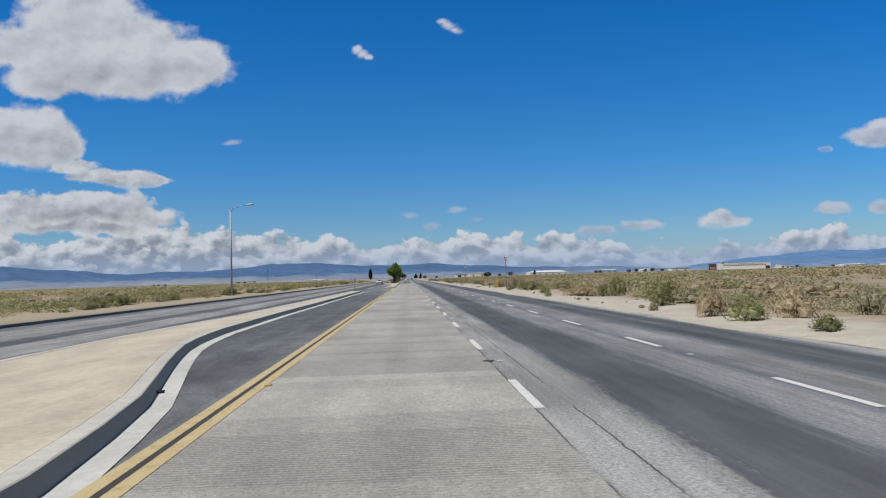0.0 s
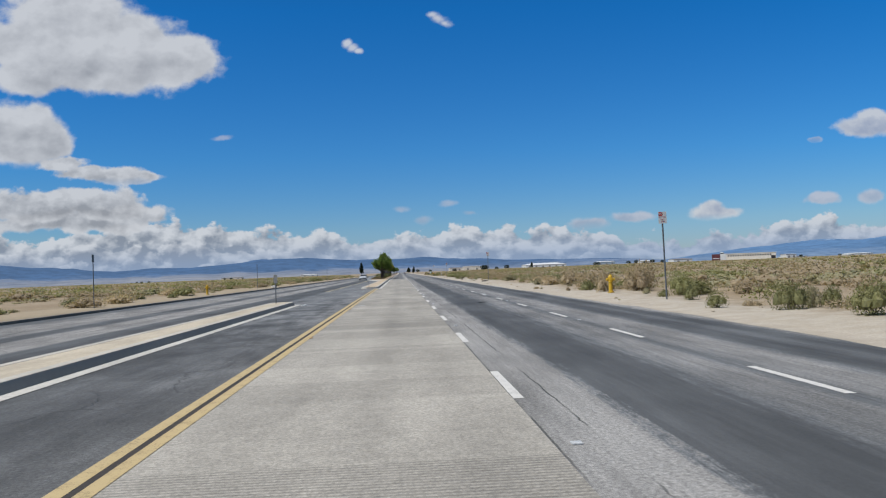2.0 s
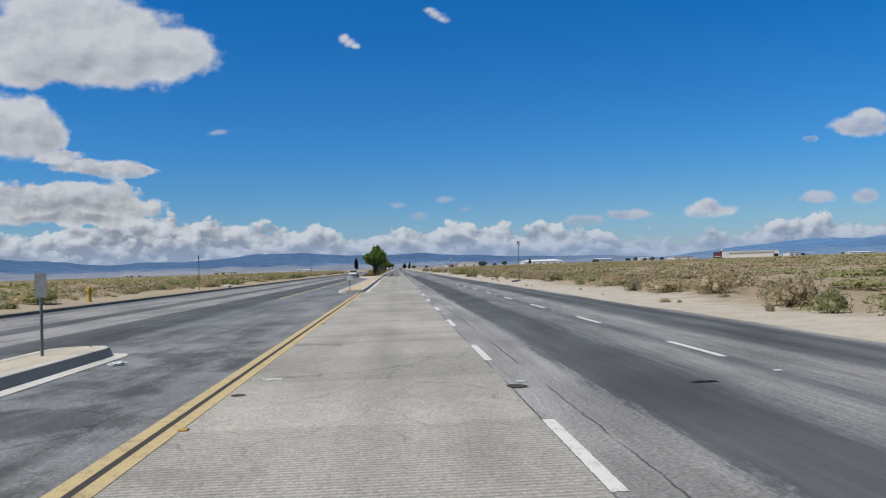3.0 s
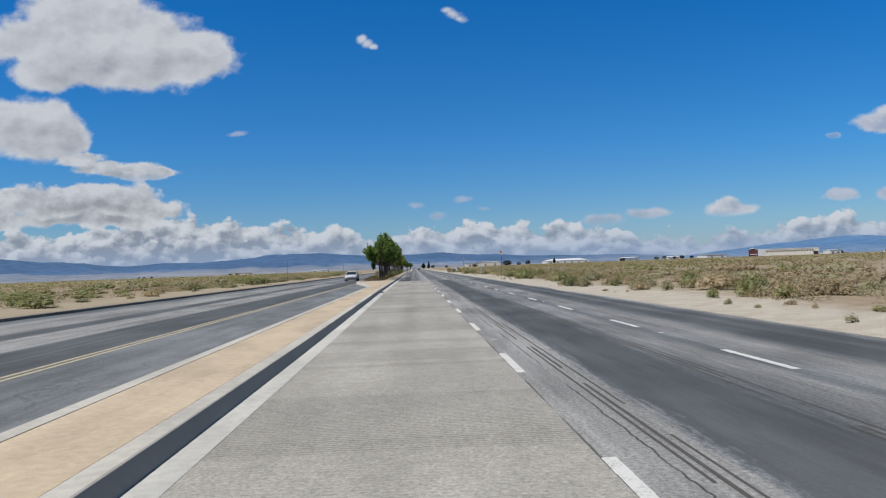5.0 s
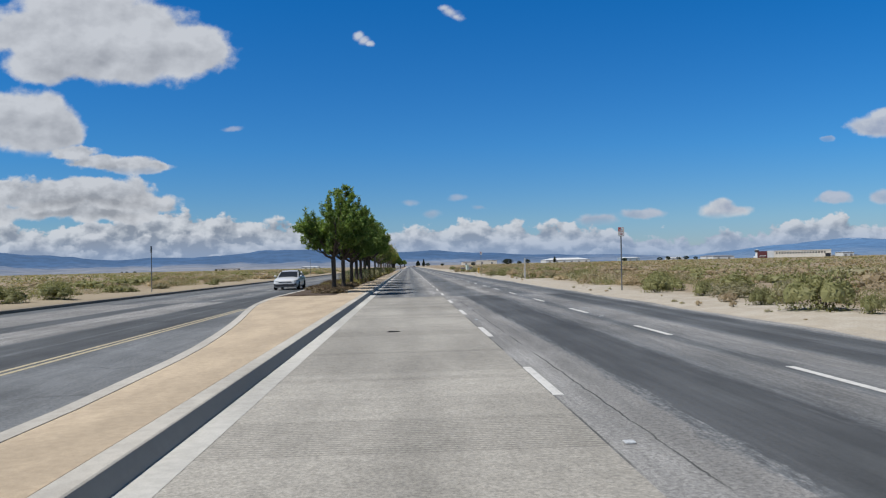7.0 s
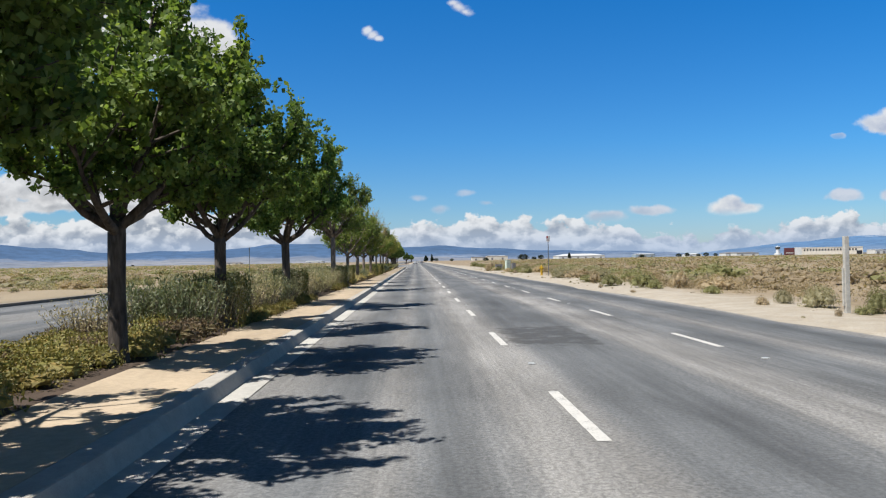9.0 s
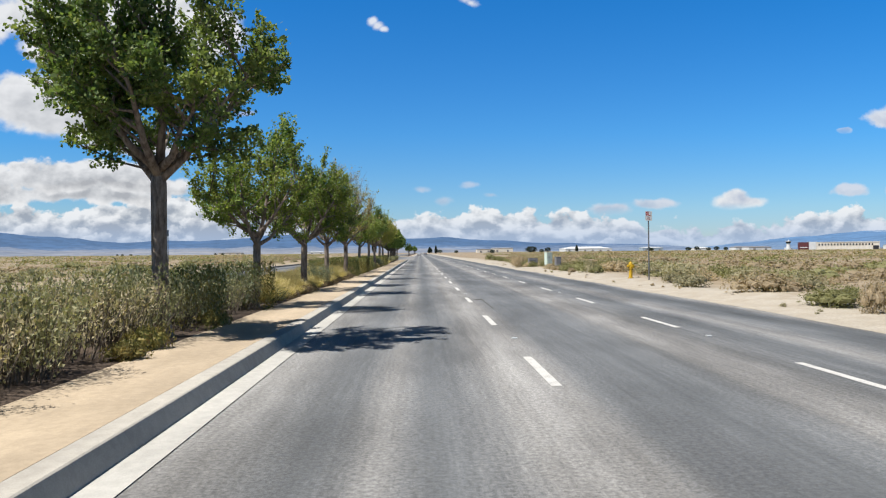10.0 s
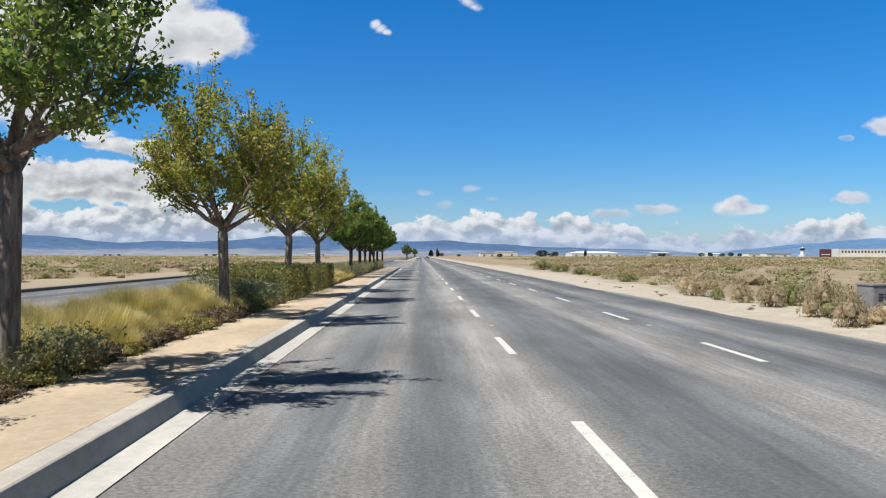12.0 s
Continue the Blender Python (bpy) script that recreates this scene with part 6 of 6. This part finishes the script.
# ------------------------------------------------------------ vehicles
def car(at, rz, paint, label):
    t = thing("car", label, "car", at=at, rz=rz)
    # length along y, front at -y; (y, half width, bottom, shoulder)
    hull = [(-2.42, .62, .32, .62), (-2.36, .80, .24, .70), (-2.1, .88, .2, .78), (-1.6, .91, .2, .86), (-1.0, .91, .2, .93), (-.4, .91, .2, .95), (.6, .91, .2, .97), (1.5, .91, .22, 1.0), (2.1, .88, .26, 1.0), (2.36, .80, .32, .95), (2.43, .66, .4, .85)]
    g = Geo()
    n = 0
    for y, w, b, s in hull:
        ring = [(-w * .9, b), (-w, b + .14), (-w, (b + s) / 2), (-w * .97, s - .06), (-w * .86, s), (-w * .4, s + .035), (0, s + .045), (w * .4, s + .035), (w * .86, s), (w * .97, s - .06), (w, (b + s) / 2), (w, b + .14), (w * .9, b)]
        n = len(ring)
        g.v += [(x, y, z) for x, z in ring]
    for i in range(len(hull) - 1):
        for j in range(n):
            g.f.append((i * n + j, i * n + (j + 1) % n, (i + 1) * n + (j + 1) % n, (i + 1) * n + j))
    g.f += [tuple(range(n)), tuple(reversed(range((len(hull) - 1) * n, len(hull) * n)))]
    part("body", g, paint, t, smooth=True)
    cab = [(-1.02, .74, .93), (-.25, .64, 1.34), (.2, .62, 1.43), (.8, .61, 1.42), (1.35, .62, 1.30), (1.95, .70, 1.01)]
    g, roof = Geo(), Geo()
    for y, w, z in cab:
        g.v += [(-.80, y, .9), (-w, y, z), (w, y, z), (.80, y, .9)]
    for i in range(len(cab) - 1):
        for j in range(3):
            g.f.append((i * 4 + j, i * 4 + j + 1, (i + 1) * 4 + j + 1, (i + 1) * 4 + j))
    part("glasshouse", g, DARK_GLASS, t, "dark tinted windows", smooth=False)
    for y, w, z in cab[1:5]:
        roof.v += [(-w - .015, y, z - .05), (-w + .06, y, z + .012), (0, y, z + .03), (w - .06, y, z + .012), (w + .015, y, z - .05)]
    for i in range(3):
        for j in range(4):
            roof.f.append((i * 5 + j, i * 5 + j + 1, (i + 1) * 5 + j + 1, (i + 1) * 5 + j))
    part("roof", roof, paint, t, smooth=True)
    for s in (-1, 1):
        g = Geo()
        g.tube([(s * .76, -1.02, .94), (s * .655, -.25, 1.33)], [.035, .035], 6)
        part("pillar", g, paint, t)
        g = Geo()
        g.tube([(s * .66, 1.35, 1.29), (s * .74, 1.95, .99)], [.07, .06], 6)
        part("pillar", g, paint, t)
        g = Geo()
        g.tube([(s * .88, -.85, 1.0), (s * .98, -.86, 1.03), (s * 1.06, -.86, 1.03)], [.03, .085, .06], 8)
        part("mirror", g, paint, t, smooth=True)
        g = Geo()
        g.tube([(s * .45, -2.37, .64), (s * .68, -2.33, .67), (s * .86, -2.1, .71)], [.05, .07, .03], 8)
        part("headlight", g, LENS, t, smooth=True)
        for y in (-1.45, 1.38):
            w = Geo()
            w.lathe([(.27, -.11), (.32, -.10), (.335, 0), (.32, .10), (.27, .11)], 22, "x", (s * .84, y, .335))
            tyre = part("wheel", w, BLACK_RUBBER, t)
            r = Geo()
            r.lathe([(.21, s * .09), (.215, s * .118), (.06, s * .10)], 14, "x", (s * .84, y, .335))
            part("rim", r, ALLOY, tyre)
    g = Geo()
    g.box(-.70, .70, -2.45, -2.34, .27, .45)
    g.box(-.46, .46, -2.44, -2.36, .57, .63)
    g.box(-.82, -.70, -2.40, -2.25, .33, .48)
    g.box(.70, .82, -2.40, -2.25, .33, .48)
    part("grille", g, DARK_TRIM, t, bevel=.01)
    g = Geo()
    g.box(-.17, .17, -2.465, -2.447, .48, .56)
    part("number_plate", g, SIGN_WHITE, t)
    for s in (-1, 1):
        g = Geo()
        g.box(min(s * .8, s * .45), max(s * .8, s * .45), 2.37, 2.44, .72, .84)
        part("rear_lamp", g, SIGN_RED, t, bevel=.01)


car((-10.9, 231.5, 0), 0, CAR_WHITE, "white four-door sedan facing along the opposite lanes")
car((-2.2, 640, 0), 180, CAR_WHITE, "distant white car seen from behind")
car((2.0, 700, 0), 180, GREY_PAINT, "distant grey car seen from behind")


# ------------------------------------------------------------ far buildings and trees
def block(g, w, d, h, z0=-1.0, x=0.0):
    g.box(x - w / 2, x + w / 2, 0, d, z0, h)


def long_factory(at, rz):
    t = thing("factory_building", "long cream factory building with a row of dark windows", "building", at=at, rz=rz)
    g = Geo()
    block(g, 88, 45, 10.2)
    part("wall", g, CREAM_WALL, t)
    g = Geo()
    g.box(-44.4, 44.4, -.4, 45.4, 10.2, 11.0)
    part("roof", g, CREAM_WALL, t)
    for i in range(18):
        g = Geo()
        x = -32 + i * 3.9
        g.box(x, x + 1.9, -.25, .1, 6.0, 8.6)
        part("window", g, DARK_GLASS, t)
    g = Geo()
    g.box(36, 43, -.3, .1, 0, 5.5)
    part("door", g, DARK_TRIM, t)
    g = Geo()
    g.box(-44.3, -35, -.6, .1, -1, 11.2)
    part("stair_block", g, WHITE_WALL, t, "white rendered stair block")
    g = Geo()
    g.box(-57, -44.5, -1, 9, -1, 10.8)
    part("entrance_wing", g, RED_WALL, t, "dark red glazed entrance wing")
    g = Geo()
    g.box(-56, -46, -1.4, -.9, 3.0, 4.0)
    part("canopy", g, WHITE_WALL, t)


long_factory((586, 1262, 0), -18)


def shed(at, w, d, h, rise, rz, wall, roof_m, label):
    t = thing("industrial_shed", label, "building", "distant sheds", at=at, rz=rz)
    g = Geo()
    block(g, w, d, h)
    part("wall", g, wall, t)
    g = Geo()
    g.v = [(-w / 2 - .5, -.5, h), (w / 2 + .5, -.5, h), (w / 2 + .5, d + .5, h), (-w / 2 - .5, d + .5, h), (-w / 2 + w * .18, d / 2, h + rise), (w / 2 - w * .18, d / 2, h + rise)]
    g.f = [(0, 1, 5, 4), (2, 3, 4, 5), (1, 2, 5), (3, 0, 4), (0, 3, 2, 1)]
    part("roof", g, roof_m, t)
    k = max(2, int(w / 14))
    for i in range(k):
        g = Geo()
        x = -w / 2 + w * (i + .5) / k
        g.box(x - 1.8, x + 1.8, -.3, .05, 0, h * .6)
        part("door", g, GREY_PAINT, t)


for x, y, w, d, h, rise, rz, wm, rm, lab in (
        (308, 1600, 86, 60, 7, 4.5, 0, WHITE_WALL, WHITE_WALL, "wide white metal warehouse"),
        (655, 1250, 17, 20, 7.5, .6, 0, WHITE_WALL, WHITE_WALL, "small white box-like warehouse"),
        (528, 1920, 46, 30, 9, 2, 0, BLUE_WALL, WHITE_WALL, "pale blue shed with a white roof"),
        (560, 1700, 30, 30, 6, 2, 0, WHITE_WALL, WHITE_WALL, "low white metal shed far away"),
        (620, 1650, 36, 30, 7, 2.5, 0, WHITE_WALL, GREY_PAINT, "low white shed with a grey roof"),
        (500, 1330, 34, 22, 6, 1.5, 0, WHITE_WALL, GREY_PAINT, "low white hangar with a dark door"),
        (905, 1450, 50, 30, 3.8, 1.6, 0, WHITE_WALL, WHITE_WALL, "long white shed far across the scrub"),
        (960, 1400, 36, 30, 3.4, 1.4, 0, WHITE_WALL, WHITE_WALL, "long white shed far across the scrub"),
        (800, 1500, 50, 24, 2.8, .8, 0, CREAM_WALL, GREY_PAINT, "low tan shed far across the scrub"),
        (155, 1650, 40, 24, 10, .8, 0, CREAM_WALL, WHITE_WALL, "pale flat-roofed building far away"),
        (108, 1500, 26, 24, 7, 1, 0, CREAM_WALL, GREY_PAINT, "tan flat-roofed building far away"),
        (-420, 1900, 50, 24, 5, 1.5, 0, CREAM_WALL, GREY_PAINT, "low tan building far across the scrub"),
        (-230, 1900, 40, 24, 5, 1.5, 0, WHITE_WALL, WHITE_WALL, "low white building far across the scrub")):
    shed((x, y, 0), w, d, h * .85, rise * .8, rz, wm, rm, lab)

t = thing("control_tower", "small white control tower with a dark glazed cab", "tower", at=(780, 1800, 0))
t.scale = (1.45, 1.45, 1.25)
g = Geo()
g.lathe([(5.5, -1), (5.5, 3), (2.8, 3.2), (2.4, 11)], 10)
part("shaft", g, WHITE_WALL, t)
g = Geo()
g.lathe([(3.2, 11), (3.6, 14)], 10)
part("cab", g, DARK_GLASS, t)
g = Geo()
g.lathe([(3.9, 14), (3.9, 14.6), (.3, 15.2), (.1, 18)], 10)
part("roof", g, WHITE_WALL, t)


def far_tree_proto(seed, r, h, slim=False):
    rs = np.random.RandomState(seed)
    n = 900
    p = rs.normal(size=(n, 3))
    p /= np.linalg.norm(p, axis=1)[:, None]
    p *= rs.uniform(.3, 1, (n, 1)) ** .4
    c = p * np.array([r, r, h * .42]) * (1 + .3 * rs.normal(size=(n, 1)) * .4) + np.array([0, 0, h * .56])
    if slim:
        c[:, :2] *= np.clip(1.25 - c[:, 2:3] / h, .1, 1)
    g = Geo()
    g.tube([(0, 0, -1), (0, 0, h * .5)], [h * .035, h * .015], 7)
    return g.mesh("trunk", BARK), leaf_mesh("crown", leaves(rs, c, h * .11, h * .07), FAR_LEAF)


ROUND, TALL = [far_tree_proto(90 + i, 4.6, 8) for i in range(3)], [far_tree_proto(95, 1.5, 11, True), far_tree_proto(96, 2.6, 11, True)]
rd = random.Random(31)


def far_tree(proto, x, y, s, lab):
    t = thing("far_tree", lab, "tree", "distant trees", at=(x, y, 0), rz=rd.uniform(0, 360))
    k = s * rd.uniform(.7, 1.2)
    t.scale = (k * rd.uniform(.9, 1.35), k, k * rd.uniform(.7, 1.0))
    part("trunk", proto[0], None, t)
    part("crown", proto[1], None, t)


for x, y, s in ((448, 1480, 1.0), (470, 1500, .9), (482, 1480, 1.1), (500, 1490, 1.0), (360, 1400, 1.0), (545, 1560, 1.1), (420, 1600, 1.0), (96, 900, .8), (60, 880, .55), (130, 1050, .7),
                (180, 1300, .8), (800, 1480, .9), (770, 1300, .8), (-330, 1500, .5), (-345, 1510, .45), (-520, 1600, .5), (-535, 1600, .5), (-548, 1610, .4), (45, 1200, .6), (30, 1400, .8)):
    far_tree(rd.choice(ROUND), x, y, s, "dark rounded tree far across the scrub")
for x, y, s, p in ((232, 1350, 1.0, 1), (15, 1000, .85, 1), (10, 1100, 1.0, 1), (-78, 1500, 2.1, 0), (20, 1250, .9, 0)):
    far_tree(TALL[p], x, y, s, "tall dark conifer far across the scrub")
